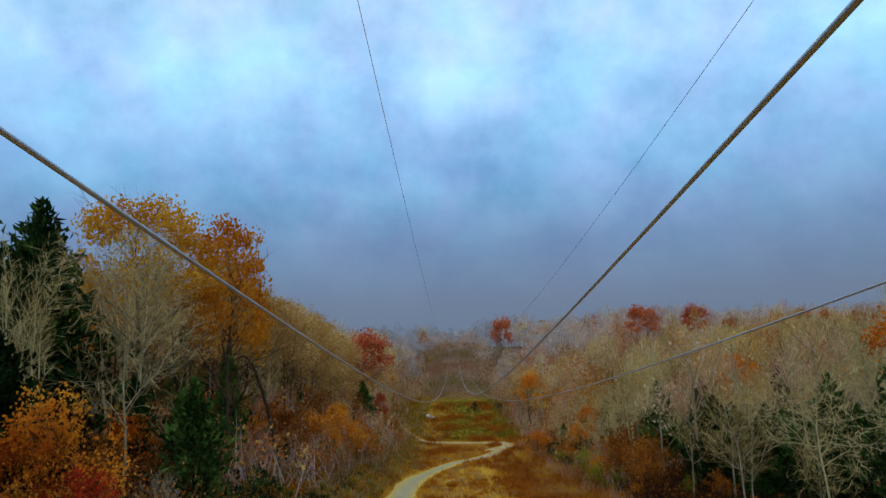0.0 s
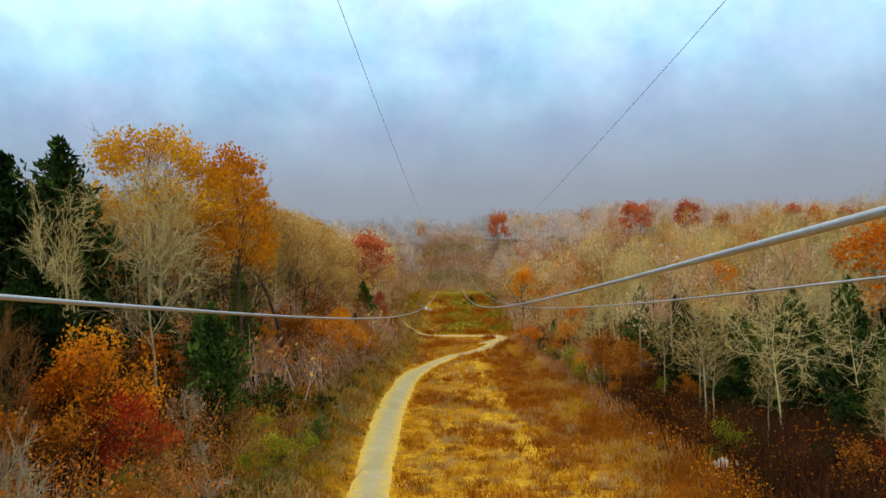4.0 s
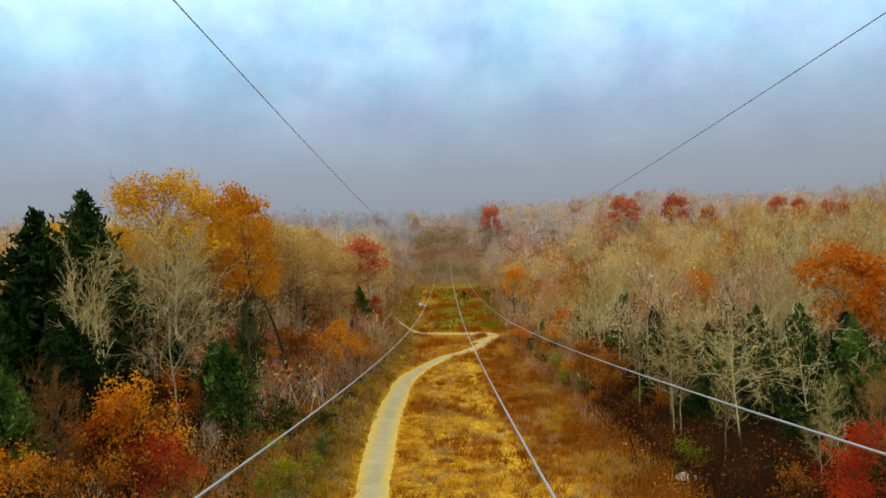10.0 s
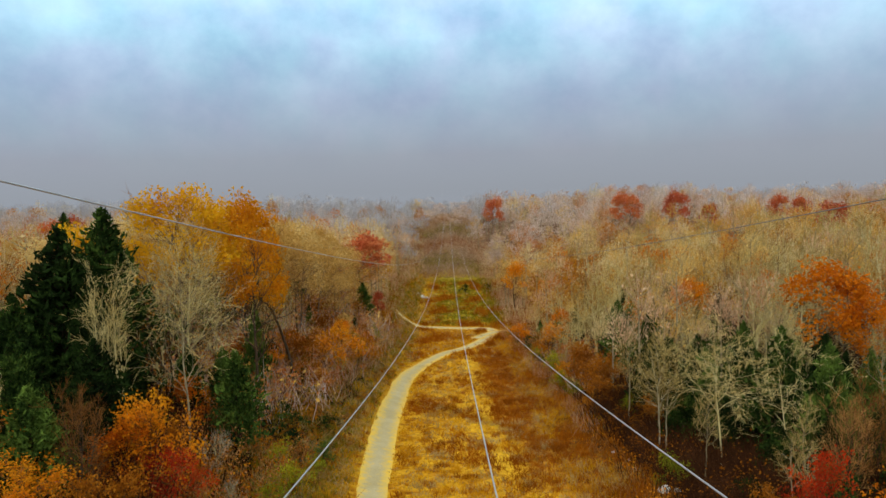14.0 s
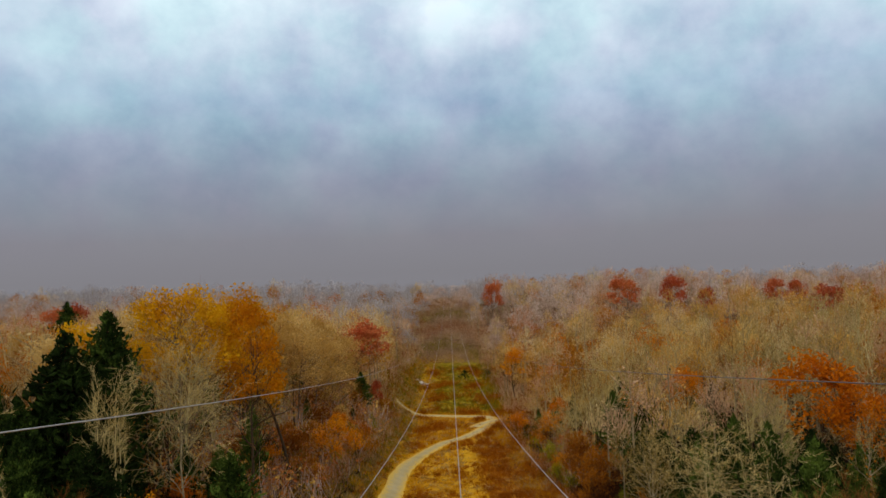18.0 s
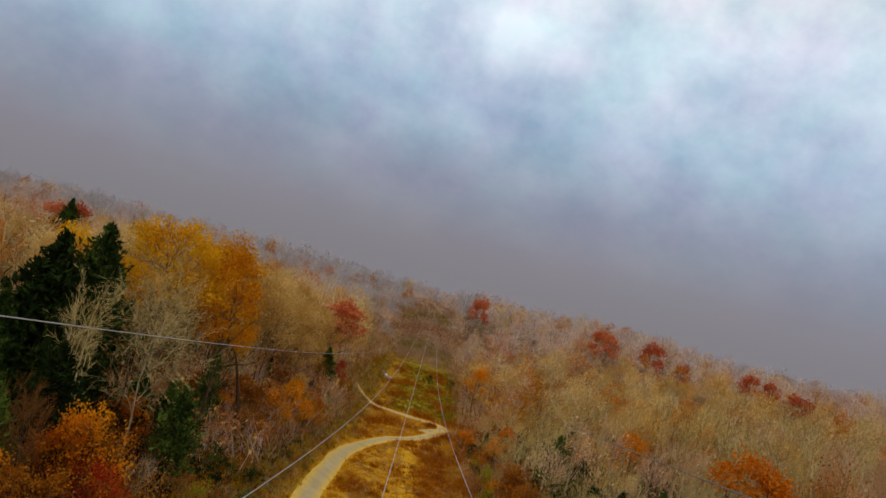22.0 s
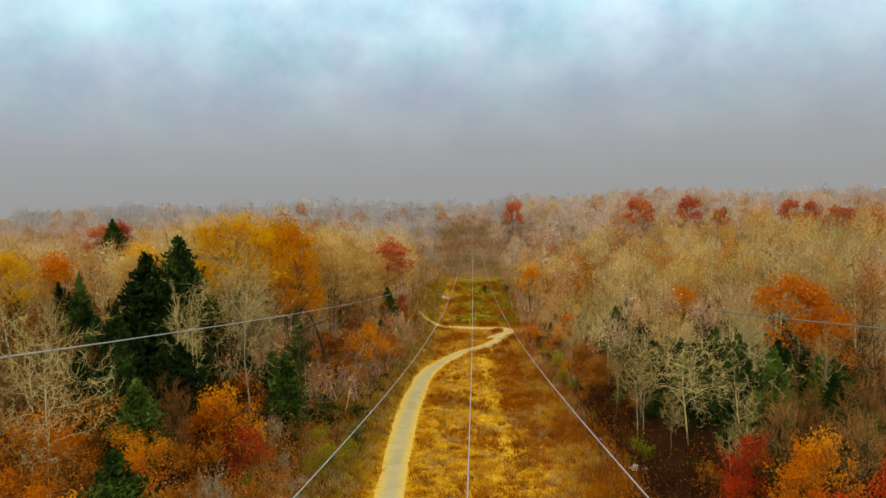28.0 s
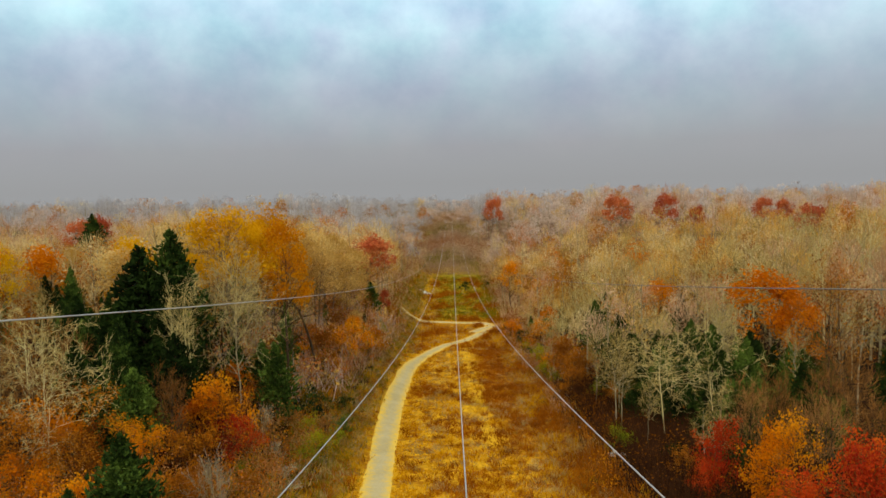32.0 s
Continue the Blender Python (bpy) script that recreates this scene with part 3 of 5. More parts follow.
def cedar_parts(seed, height, width, sprays=210, needles=14):
    """A red cedar: a straight stem and upswept sprays of needles in a ragged cone."""
    rng = np.random.default_rng(seed)
    segs, spots = [(np.array([0, 0, -0.3]), np.array([0, 0, height * 0.5]), 0.16, 0.09, 0), (np.array([0, 0, height * 0.5]), np.array([0, 0, height * 0.97]), 0.09, 0.015, 0)], []
    for n in range(sprays):
        u = 0.06 + 0.94 * (n / sprays) ** 0.85
        prof = (1 - u) ** 0.80 * (0.62 + 0.75 * rng.random()) * (0.75 + 0.25 * min(1, u * 5)) + 0.015
        ang = n * 2.39996 + rng.uniform(-0.4, 0.4)
        out = np.array([math.cos(ang), math.sin(ang), 0])
        root = np.array([0, 0, u * height * 0.96])
        tip = root + out * width / 2 * prof + np.array([0, 0, width * 0.16 * (0.4 + prof) * rng.uniform(0.4, 1.3)])
        segs.append((root, tip, 0.03, 0.008, 1))
        m = needles if prof > 0.25 else needles // 2
        t = rng.uniform(0.35, 1.05, m)[:, None]
        spots.append(root + (tip - root) * t + rng.normal(0, 0.10 + 0.05 * width * prof, (m, 3)))
    spots.append(np.array([[0, 0, height]]) - np.abs(rng.normal(0, 1, (24, 3))) * [0.05, 0.05, 0.45] * np.where(rng.random((24, 3)) < 0.5, [1, 1, 1], [-1, -1, 1]))
    at = np.vstack(spots)
    n = len(at)
    axis = np.array([[0, 0, 0.9]]) + at * [[0.35, 0.35, 0]] / (np.linalg.norm(at[:, :2], axis=1)[:, None] + 0.2) + rng.normal(0, 0.45, (n, 3))
    axis /= np.linalg.norm(axis, axis=1)[:, None]
    side = np.cross(axis, rng.normal(0, 1, (n, 3)))
    side /= np.linalg.norm(side, axis=1)[:, None] + 1e-9
    nrm = np.cross(axis, side)
    s = (rng.uniform(0.40, 0.85, n) * (0.55 + 0.45 * np.clip((height - at[:, 2]) / (0.35 * height), 0, 1)))[:, None]
    v = np.stack([at - axis * s * 0.4, at + side * s * 0.2 + nrm * s * 0.1, at + axis * s * 0.65, at - side * s * 0.2 + nrm * s * 0.1], 1).reshape(-1, 3)
    i = np.arange(n)[:, None] * 4
    return segs, v, np.concatenate([i + [[0, 1, 2]], i + [[0, 2, 3]]], 0)


def join(*pieces):
    vs, fs, n = [], [], 0
    for v, f in pieces:
        vs.append(v)
        fs += (np.asarray(f) + n).tolist()
        n += len(v)
    return np.vstack(vs), fs


def part(name, me, parent, label=""):
    ob = new(name, me)
    ob.parent = parent
    return tagged(ob, label) if label else ob


def grown(name, label, category, parts):
    """An Empty at the foot, with its parts as meshes: (part name, mesh)."""
    top = tagged(new(name), label, category)
    for n, me in parts:
        part(n, me, top)
    return top


def bark_mesh(w, mat):
    """The trunk with the limbs and branches that grow from it."""
    a = [prisms(chosen, sides) for chosen, sides in (([s for s in w.segs if s[4] == 0], 7), ([s for s in w.segs if s[4] == 1], 4), ([s for s in w.segs if s[4] > 1], 3)) if chosen]
    return mesh("trunk", *join(*a), M[mat], True)


KINDS = {}


def lobed(rng, count, height, width, low=0.30, lobes=30, fat=0.16):
    """Leaf places in the rounded clumps of a domed crown."""
    d = rng.normal(0, 1, (lobes, 3))
    d /= np.linalg.norm(d, axis=1)[:, None]
    d[:, 2] = np.where(d[:, 2] < -0.5, -d[:, 2], d[:, 2])
    mid, up, down = height * 0.62, height * 0.31, height * (0.62 - low)
    c = d * np.stack([np.full(lobes, width * 0.36)] * 2 + [np.where(d[:, 2] > 0, up, down)], -1) * rng.uniform(0.72, 1.0, (lobes, 1)) + [0, 0, mid]
    k = rng.integers(0, lobes, count)
    e = rng.normal(0, 1, (count, 3))
    e /= np.linalg.norm(e, axis=1)[:, None]
    size = (width * fat * rng.uniform(0.7, 1.25, lobes))[k][:, None]
    return c[k] + e * size * rng.uniform(0.45, 1.1, (count, 1)) * [[1, 1, 0.8]]


def add_kind(key, w, name, label, bark, twig_mat=None, leaf_mat=None, leaves=0, leaf=0.25, gap=0.3, keep=None, category="tree", dome=None):
    parts = [("trunk", bark_mesh(w, bark))]
    if twig_mat:
        parts.append(("twig_canopy", mesh("twig_canopy", *spikes(w.twigs), M[twig_mat])))
    if leaves:
        places = lobed(w.rng, leaves, *dome) if dome else leaf_places(w, leaves, gap, keep)
        parts.append(("leaf_canopy", mesh("leaf_canopy", *blades(w.rng, places, leaf), M[leaf_mat])))
    height = float(np.percentile(places[:, 2], 99)) if dome else max(s[1][2] for s in w.segs)
    KINDS.setdefault(key, []).append((name, label, category, parts, height))


for s in range(4):
    add_kind("bare", broadleaf(10 + s, 14, 6.5, 0.3, 12, (2, 4), 1.0, 0.16), "bare_tree", "leafless hardwood with pale grey bark and fine twigs", "bark_pale", "twig_pale")
for s in range(3):
    add_kind("fine", broadleaf(15 + s, 14, 7, 0.32, 11, (2, 2, 2), 0.5, 0.19, 1, 0.10, 0.9), "bare_tree", "leafless pale-barked hardwood with forking upright branches", "bark_pale", "twig_pale")
for s in range(2):
    add_kind("forked", broadleaf(24 + s, 14, 4.8, 0.42, 10, (1, 2, 2), 0.6, 0.11, 2, 0.14, 1.7, 0.12), "bare_tree", "slim forked leafless hardwood with cream upper branches", "bark_pale", "twig_bright")
    add_kind("domed", broadleaf(26 + s, 14, 9.0, 0.34, 14, (2, 2, 2), 0.6, 0.105, 1, 0.08, 1.05, 0.14), "bare_tree", "leafless hardwood with a rounded crown of fine cream branches", "bark_grey", "twig_bright")
for s in range(3):
    add_kind("tall", broadleaf(34 + s, 14, 6.0, 0.55, 11, (2, 3), 0.8, 0.12, 1, 0.06, 0.7), "bare_tree", "leafless hardwood with a long clear pale trunk", "bark_grey", "twig_pale")
for s in range(2):
    add_kind("slim", broadleaf(20 + s, 10, 4, 0.45, 9, (2, 4), 0.7, 0.10), "bare_tree", "slender leafless sapling with pale straight trunk", "bark_grey", "twig_pale")
for s in range(3):
    add_kind("oak", broadleaf(30 + s, 11, 11.5, 0.46, 9, (1, 1, 3), 0.6, 0.105, 1, 0.01, 0.4, 0.30), "bare_tree", "gnarled leafless oak with spreading crooked limbs", "bark_pale", "twig_bright")
for s in range(2):
    add_kind("tan", broadleaf(40 + s, 14, 6, 0.3, 11, (2, 3), 1.0, 0.15), "bare_tree", "leafless hardwood with tan twigs and a few clinging brown leaves", "bark_dark", "twig_tan", "leaf_rust", 500, 0.22)
for s in range(3):
    add_kind("gold", broadleaf(50 + s, 12.5, 6.4, 0.3, 11, (2, 2), 0.9, 0.18), "autumn_tree", "tall hardwood with yellow-gold autumn leaves", "bark_dark", "twig_tan", "leaf_gold", 2300, 0.34, dome=(15, 7.2))
add_kind("grand", broadleaf(58, 15.5, 9.5, 0.3, 18, (2, 3), 1.1, 0.26), "autumn_tree", "tall spreading hardwood with a dome of yellow-gold leaves", "bark_mid", "twig_tan", "leaf_gold", 7800, 0.27, dome=(19, 11.5, 0.50, 56, 0.12))
for s in range(3):
    add_kind("orange", broadleaf(60 + s, 11, 6.4, 0.25, 11, (2, 2), 0.9, 0.16), "autumn_tree", "hardwood with dense orange autumn leaves", "bark_dark", "twig_tan", "leaf_orange", 2200, 0.33, dome=(13, 7.5))
for s in range(2):
    add_kind("amber", broadleaf(66 + s, 12.5, 7, 0.25, 12, (2, 2), 0.9, 0.18), "autumn_tree", "hardwood with dense amber-orange autumn leaves", "bark_dark", "twig_tan", "leaf_amber", 3300, 0.27, dome=(15, 8.2, 0.36, 42, 0.12))
for s in range(3):
    add_kind("ochre", broadleaf(76 + s, 12.5, 7, 0.28, 12, (2, 3), 0.9, 0.13), "autumn_tree", "hardwood with a soft rounded crown of fading ochre leaves", "bark_mid", "twig_ochre", "leaf_ochre", 2000, 0.30, dome=(14.5, 8.0, 0.25, 34, 0.14))
for s in range(2):
    add_kind("rust", broadleaf(70 + s, 12, 6.5, 0.25, 11, (2, 3), 0.9, 0.15), "autumn_tree", "hardwood with thinning rust-brown leaves", "bark_dark", "twig_tan", "leaf_rust", 1300, 0.32, 0.45)
for s in range(2):
    add_kind("red", broadleaf(80 + s, 10, 6.6, 0.25, 11, (2, 2), 0.9, 0.16), "autumn_tree", "maple with brick-red autumn leaves", "bark_mid", "twig_tan", "leaf_brick", 1700, 0.45, dome=(12, 8, 0.4, 24, 0.17))
for s in range(3):
    seg, v, f = cedar_parts(90 + s, 13, 5.6)
    KINDS.setdefault("cedar", []).append(("cedar_tree", "dark green conical red cedar", "tree", [("trunk", mesh("trunk", *join(prisms(seg[:2], 7), prisms(seg[2:], 3)), M["bark_dark"], True)), ("foliage", mesh("foliage", v, f, M["cedar"]))], 13.0))
for key, mat, label, seed in (("shrub_orange", "leaf_orange", "bright orange-leaved sapling shrub in the undergrowth", 100), ("shrub_rust", "leaf_rust", "rust-brown shrub in the undergrowth", 102),
                              ("shrub_red", "leaf_red", "deep red sumac shrub", 104), ("shrub_olive", "leaf_olive", "yellow-green shrub at the edge of the strip", 106)):
    for s in range(2):
        add_kind(key, broadleaf(seed + s, 4, 3.4, 0.08, 12, (1, 3), 0.55, 0.05, 3, 0.03, 0.9), "shrub", label, "bark_dark", "twig_tan", mat, 1300, 0.22, 0.24, category="shrub")
for key, mat, label, seed in (("sapling_orange", "leaf_orange", "bright orange-leaved sapling with a dense crown", 140), ("sapling_red", "leaf_red", "red-leaved sumac sapling with a dense crown", 144)):
    for s in range(2):
        w = broadleaf(seed + s, 4, 3.4, 0.08, 13, (2, 3), 0.5, 0.045, 3, 0.03, 0.9)
        add_kind(key, w, "sapling", label, "bark_dark", "twig_tan", mat, 3600, 0.155, 0.2, category="shrub")
for s in range(2):
    add_kind("brush", broadleaf(110 + s, 4, 3.6, 0.05, 16, (2, 3), 0.5, 0.05, 4, 0.02, 0.8), "bare_shrub", "leafless silvery brush with tangled pale twigs", "bark_pale", "twig_white", category="shrub")
for s in range(2):
    add_kind("vase", broadleaf(120 + s, 8, 4.2, 0.1, 20, (2, 3), 0.8, 0.07, 4, 0.1, 1.7), "bare_shrub", "leafless vase-shaped thicket of upright tan stems", "bark_dark", "twig_tan", category="shrub")
for s in range(2):
    add_kind("shrub_green", broadleaf(130 + s, 3.2, 3.6, 0.08, 9, (1, 2), 0.5, 0.05, 3, 0.03, 0.7), "evergreen_shrub", "low dark evergreen shrub at the edge of the strip", "bark_dark", None, "cedar", 1000, 0.24, 0.2, category="shrub")

FIRST = {}
PLACED = []
pick = random.Random(3)


def plant(key, x, y, top=None, height=None, widen=1.0, turn=None, which=None, sink=0.0):
    """One plant of a kind, with its foot on the ground at x, y, so high as told or so that its top reaches the level top."""
    k = pick.randrange(len(KINDS[key])) if which is None else which
    name, label, category, parts, tall = KINDS[key][k]
    z = zg(x, y) - sink
    h = (top - z) if top is not None else height
    s = h / tall
    m = pose(x, y, z, 0, 0, pick.uniform(0, 360) if turn is None else turn) @ Matrix.Diagonal((s * widen, s * widen, s, 1))
    if (key, k) not in FIRST:
        FIRST[key, k] = ob = grown(name, label, category, parts)
        ob.matrix_basis = m
    else:
        ob = copy_thing(FIRST[key, k], Matrix())
        ob.matrix_basis = m
    PLACED.append((x, y))
    return ob


# room for the dead tree that stands at the edge of the strip
PLACED += [(-17.4, 66.0), (-16.6, 63.0), (-16.0, 60.0), (-15.4, 57.0)]
# the trees that can be told apart, west of the strip
plant("cedar", -28.6, 45.2, 22.9, which=0, widen=1.5)
plant("cedar", -27.0, 48.3, 24.0, which=1, widen=1.4)
plant("cedar", -30.5, 47.0, 19.0, which=2, widen=1.1)
plant("cedar", -22.9, 38.9, 16.0, which=2, widen=1.6)
plant("cedar", -25.4, 41.0, 15.5, which=0, widen=1.5)
plant("cedar", -23.6, 33.2, 14.6, which=1, widen=1.5)
plant("cedar", -26.5, 36.5, 17.0, which=2, widen=1.0)
plant("cedar", -19.4, 60.0, 14.8, which=0, widen=0.75)
plant("cedar", -17.4, 48.5, 12.9, which=1, widen=1.5)
plant("cedar", -16.9, 18.3, 15.1, which=2, widen=1.5)
plant("cedar", -18.8, 16.4, 12.9, which=0, widen=1.5)
plant("forked", -22.9, 42.4, 20.8, which=0, widen=1.0)
plant("forked", -24.4, 42.0, 20.9, which=1, widen=0.9)
plant("domed", -19.6, 44.5, 21.8, which=0, widen=0.95)
plant("fine", -23.0, 53.0, 23.6, which=1, widen=0.9)
plant("bare", -31.5, 54.0, 22.0, which=3, widen=0.9)
plant("grand", -24.0, 56.0, 25.4, widen=1.05, turn=40)
plant("amber", -18.6, 58.0, 24.0, which=0, widen=0.75)
plant("amber", -19.8, 62.5, 20.5, which=1, widen=0.8)
plant("tan", -23.0, 50.0, 19.0, which=0, widen=1.0)
plant("gold", -26.3, 78.2, 25.0, which=1, widen=0.85)
plant("tan", -23.5, 70.0, 20.0, which=1)
plant("tan", -21.0, 82.0, 17.0, which=0)
for x, y, top in ((-24.0, 71, 20.0), (-23.6, 79, 20.6), (-21.4, 85, 18.8), (-24.0, 88, 20.6), (-21.0, 93, 17.5), (-23.5, 99, 19.6), (-20.8, 105, 16.0), (-24.4, 110, 18.8), (-21.8, 116, 15.6), (-25.0, 122, 17.4), (-22.4, 127, 14.4), (-27.5, 95, 21.0), (-29.0, 105, 20.4), (-28.4, 117, 18.6),
                   (-19.2, 98, 12.5), (-20.0, 111, 11.5)):
    plant("ochre", x, y, top, widen=1.05)
plant("tan", -25.0, 106.0, 14.5, which=1)
plant("red", -21.6, 138.0, 16.2, which=0, widen=1.3)
plant("cedar", -19.3, 124.0, 8.0, which=0, widen=1.6)
plant("red", -17.0, 128.0, height=7.5, which=1, widen=0.55)
plant("sapling_orange", -18.9, 37.2, 12.6, widen=0.85, which=0)
plant("sapling_orange", -20.6, 36.2, 11.0, widen=1.0, which=1)
plant("sapling_red", -17.2, 36.2, 9.6, widen=0.9, which=0)
plant("sapling_orange", -22.5, 31.0, 11.2, widen=1.2, which=0)
plant("shrub_orange", -17.0, 78.0, height=4.2, widen=1.3)
plant("shrub_orange", -16.5, 86.0, height=4.6, widen=1.3)
plant("shrub_rust", -17.8, 72.0, height=4.5, widen=1.2)
plant("vase", -21.2, 33.0, 14.6, widen=0.9, which=0)
plant("brush", -14.3, 23.4, 12.2, widen=0.52, which=1)
plant("shrub_olive", -13.2, 25.2, height=2.3, widen=1.2)
plant("brush", -17.3, 43.4, 8.6, widen=0.8, which=0)
plant("brush", -13.5, 37.0, height=1.3, widen=2.2, which=0)
plant("brush", -12.6, 35.2, height=1.0, widen=2.4, which=1)
for x, y, top, key in ((-29.4, 30.0, 12.8, "shrub_orange"), (-26.8, 29.0, 12.0, "shrub_orange"), (-24.6, 28.6, 11.6, "shrub_rust"), (-27.8, 25.0, 11.0, "shrub_orange"), (-25.0, 23.5, 10.6, "shrub_orange"), (-23.4, 27.0, 10.8, "shrub_rust"),
                       (-30.6, 33.5, 13.0, "shrub_rust"), (-19.6, 30.6, 10.4, "shrub_rust"), (-18.0, 32.4, 9.6, "shrub_rust"), (-21.6, 29.0, 10.4, "shrub_orange"), (-18.4, 27.6, 8.4, "shrub_olive"), (-24.0, 19.0, 10.4, "shrub_orange"), (-27.0, 20.0, 11.0, "shrub_rust"),
                       (-18.8, 40.6, 9.8, "shrub_rust"), (-16.0, 33.6, 7.2, "shrub_olive"), (-15.0, 39.5, 6.6, "brush"), (-21.4, 48.4, 10.6, "shrub_orange"), (-18.6, 52.5, 8.8, "shrub_rust")):
    plant(key, x, y, top, widen=pick.uniform(0.75, 1.0))
for x, y, top in ((-31.8, 34.5, 15.6), (-32.6, 38.5, 17.0), (-33.5, 31.0, 15.0), (-35.5, 35.5, 16.4), (35.2, 45.0, 13.4), (32.4, 43.0, 11.8), (30.2, 37.0, 10.6), (33.0, 36.0, 11.4), (29.0, 45.5, 10.8)):
    plant("vase", x, y, top, widen=pick.uniform(0.9, 1.3))
plant("tan", 37.1, 52.0, 19.0, which=0, widen=0.8)
plant("tan", 40.5, 55.0, 19.5, which=1, widen=0.8)
plant("shrub_olive", -12.8, 46.0, height=2.0, widen=1.5)
plant("shrub_olive", -12.0, 51.0, height=1.7, widen=1.5)
plant("shrub_olive", -13.4, 42.0, height=1.8, widen=1.6)
plant("shrub_olive", -14.6, 49.0, height=2.2, widen=1.3)
plant("shrub_green", -17.4, 66.3, height=2.6)
plant("shrub_green", -15.6, 56.1, height=2.4, widen=1.2)
plant("shrub_green", -13.2, 60.5, height=1.8, widen=1.2)
plant("shrub_green", -12.2, 54.5, height=1.6, widen=1.3)
for x, y, top in ((-26.0, 31.2, 13.8), (-31.5, 27.0, 14.0), (-27.6, 26.4, 13.0), (-24.2, 26.0, 12.2)):
    plant("rust", x, y, top, widen=1.25)
for key, x, y, top, wide in (("oak", -29.5, 31.5, 19.2, 0.85), ("oak", -32.5, 34.5, 20.0, 0.9), ("oak", -27.4, 28.0, 16.6, 0.8), ("cedar", -38.0, 50.0, 20.6, 0.8)):
    plant(key, x, y, top, widen=wide)
plant("gold", -32.5, 63.0, 20.5, which=1, widen=1.1)
plant("gold", -40.0, 66.0, 22.0, which=2, widen=1.1)
# east of the strip
for x, y, top in ((61.0, 102.0, 24.0), (65.5, 100.0, 23.0), (57.5, 105.0, 21.5), (69.5, 104.0, 23.5)):
    plant("fine", x, y, top, widen=0.8)
plant("slim", 17.2, 57.1, height=10.0, which=0)
plant("slim", 17.9, 57.6, height=9.0, which=1)
plant("slim", 16.9, 67.7, height=10.0, which=1)
plant("slim", 19.0, 64.0, height=11.0, which=0)
plant("slim", 21.4, 41.0, height=6.2, which=0)
plant("slim", 22.0, 40.6, height=5.4, which=1)
plant("slim", 18.8, 50.0, height=7.5, which=1)
plant("slim", 24.6, 46.0, height=7.8, which=0)
plant("shrub_green", 23.6, 38.6, height=3.0)
plant("shrub_rust", 19.4, 40.0, height=2.4, widen=1.2)
plant("shrub_rust", 24.0, 42.4, height=2.8, widen=1.1)
plant("oak", 21.6, 54.0, height=12.2, which=0, turn=100)
plant("oak", 25.6, 51.0, height=11.8, which=1)
plant("oak", 24.5, 62.0, height=12.5, which=2)
plant("cedar", 26.5, 54.2, 12.6, which=1, widen=1.2)
plant("cedar", 28.3, 50.0, 12.3, which=0, widen=1.1)
plant("cedar", 21.6, 94.5, 8.4, which=2, widen=1.4)
plant("cedar", 20.0, 70.0, 8.9, which=1, widen=1.3)
plant("cedar", 22.2, 72.0, 8.0, which=0, widen=1.3)
plant("cedar", 23.3, 85.0, 8.2, which=0, widen=1.1)
plant("cedar", 32.9, 86.4, 10.6, which=0)
plant("cedar", 28.0, 66.0, 10.8, which=2, widen=1.2)
plant("cedar", 31.0, 56.0, 11.5, which=1, widen=1.2)
plant("cedar", 36.8, 110.4, 7.0, which=1)
plant("cedar", 19.6, 120.0, 3.5, which=2)
plant("sapling_red", 20.9, 36.4, 8.4, which=0, widen=0.66)
plant("sapling_red", 19.6, 34.6, 6.4, which=1, widen=1.0)
plant("sapling_red", 25.1, 24.0, 11.4, which=1, widen=0.75)
plant("sapling_red", 22.6, 25.5, 9.0, which=0, widen=0.9)
plant("sapling_red", 27.5, 26.5, 10.5, which=0, widen=0.8)
plant("sapling_orange", 24.2, 32.0, 10.6, which=0, widen=0.66)
plant("sapling_orange", 22.4, 31.0, 9.0, which=1, widen=0.8)
plant("orange", 38.4, 70.0, 16.0, which=2, widen=1.15)
plant("orange", 40.5, 66.0, 13.0, which=0, widen=0.9)
plant("vase", 25.1, 42.0, 10.6, widen=0.9, which=0)
plant("vase", 27.6, 39.0, 10.4, widen=0.9, which=1)
plant("bare", 34.9, 80.0, 15.8, which=0, widen=0.7)
plant("shrub_olive", 16.2, 49.2, height=2.6, widen=1.2)
plant("shrub_olive", 12.6, 89.0, height=2.8, widen=1.0)
plant("shrub_olive", 13.2, 100.5, height=3.2, widen=1.0)
plant("shrub_green", 20.0, 44.2, height=2.4)
plant("shrub_green", 14.2, 96.0, height=2.4)
plant("shrub_orange", 14.6, 112.0, height=5.5, which=0)
plant("shrub_rust", 15.5, 80.0, height=5.0, widen=1.1)
plant("shrub_rust", 16.0, 87.0, height=5.5, widen=1.1)
plant("shrub_rust", 15.5, 76.0, height=3.5, widen=1.2)
# low cedars among the trunks, several added only to darken the shade there
for x, y, top, wide in ((20.4, 60.5, 6.4, 1.5), (22.8, 64.5, 7.2, 1.5), (25.4, 58.6, 8.0, 1.4), (27.4, 61.0, 8.8, 1.4), (30.4, 52.6, 9.2, 1.4), (24.8, 67.6, 7.8, 1.4), (29.6, 70.4, 9.0, 1.3), (33.6, 60.4, 9.4, 1.3), (22.0, 79.0, 6.4, 1.4), (26.8, 76.0, 7.4, 1.4), (34.0, 50.6, 9.6, 1.3), (23.0, 56.6, 5.8, 1.7), (27.0, 47.6, 7.0, 1.5), (30.8, 47.4, 8.0, 1.5), (29.0, 42.5, 6.4, 1.7), (32.0, 41.5, 7.0, 1.6), (26.4, 44.6, 6.0, 1.7), (34.6, 45.4, 8.6, 1.5), (24.4, 49.6, 6.0, 1.7), (22.4, 60.4, 7.4, 1.5)):
    plant("cedar", x, y, top, widen=wide)
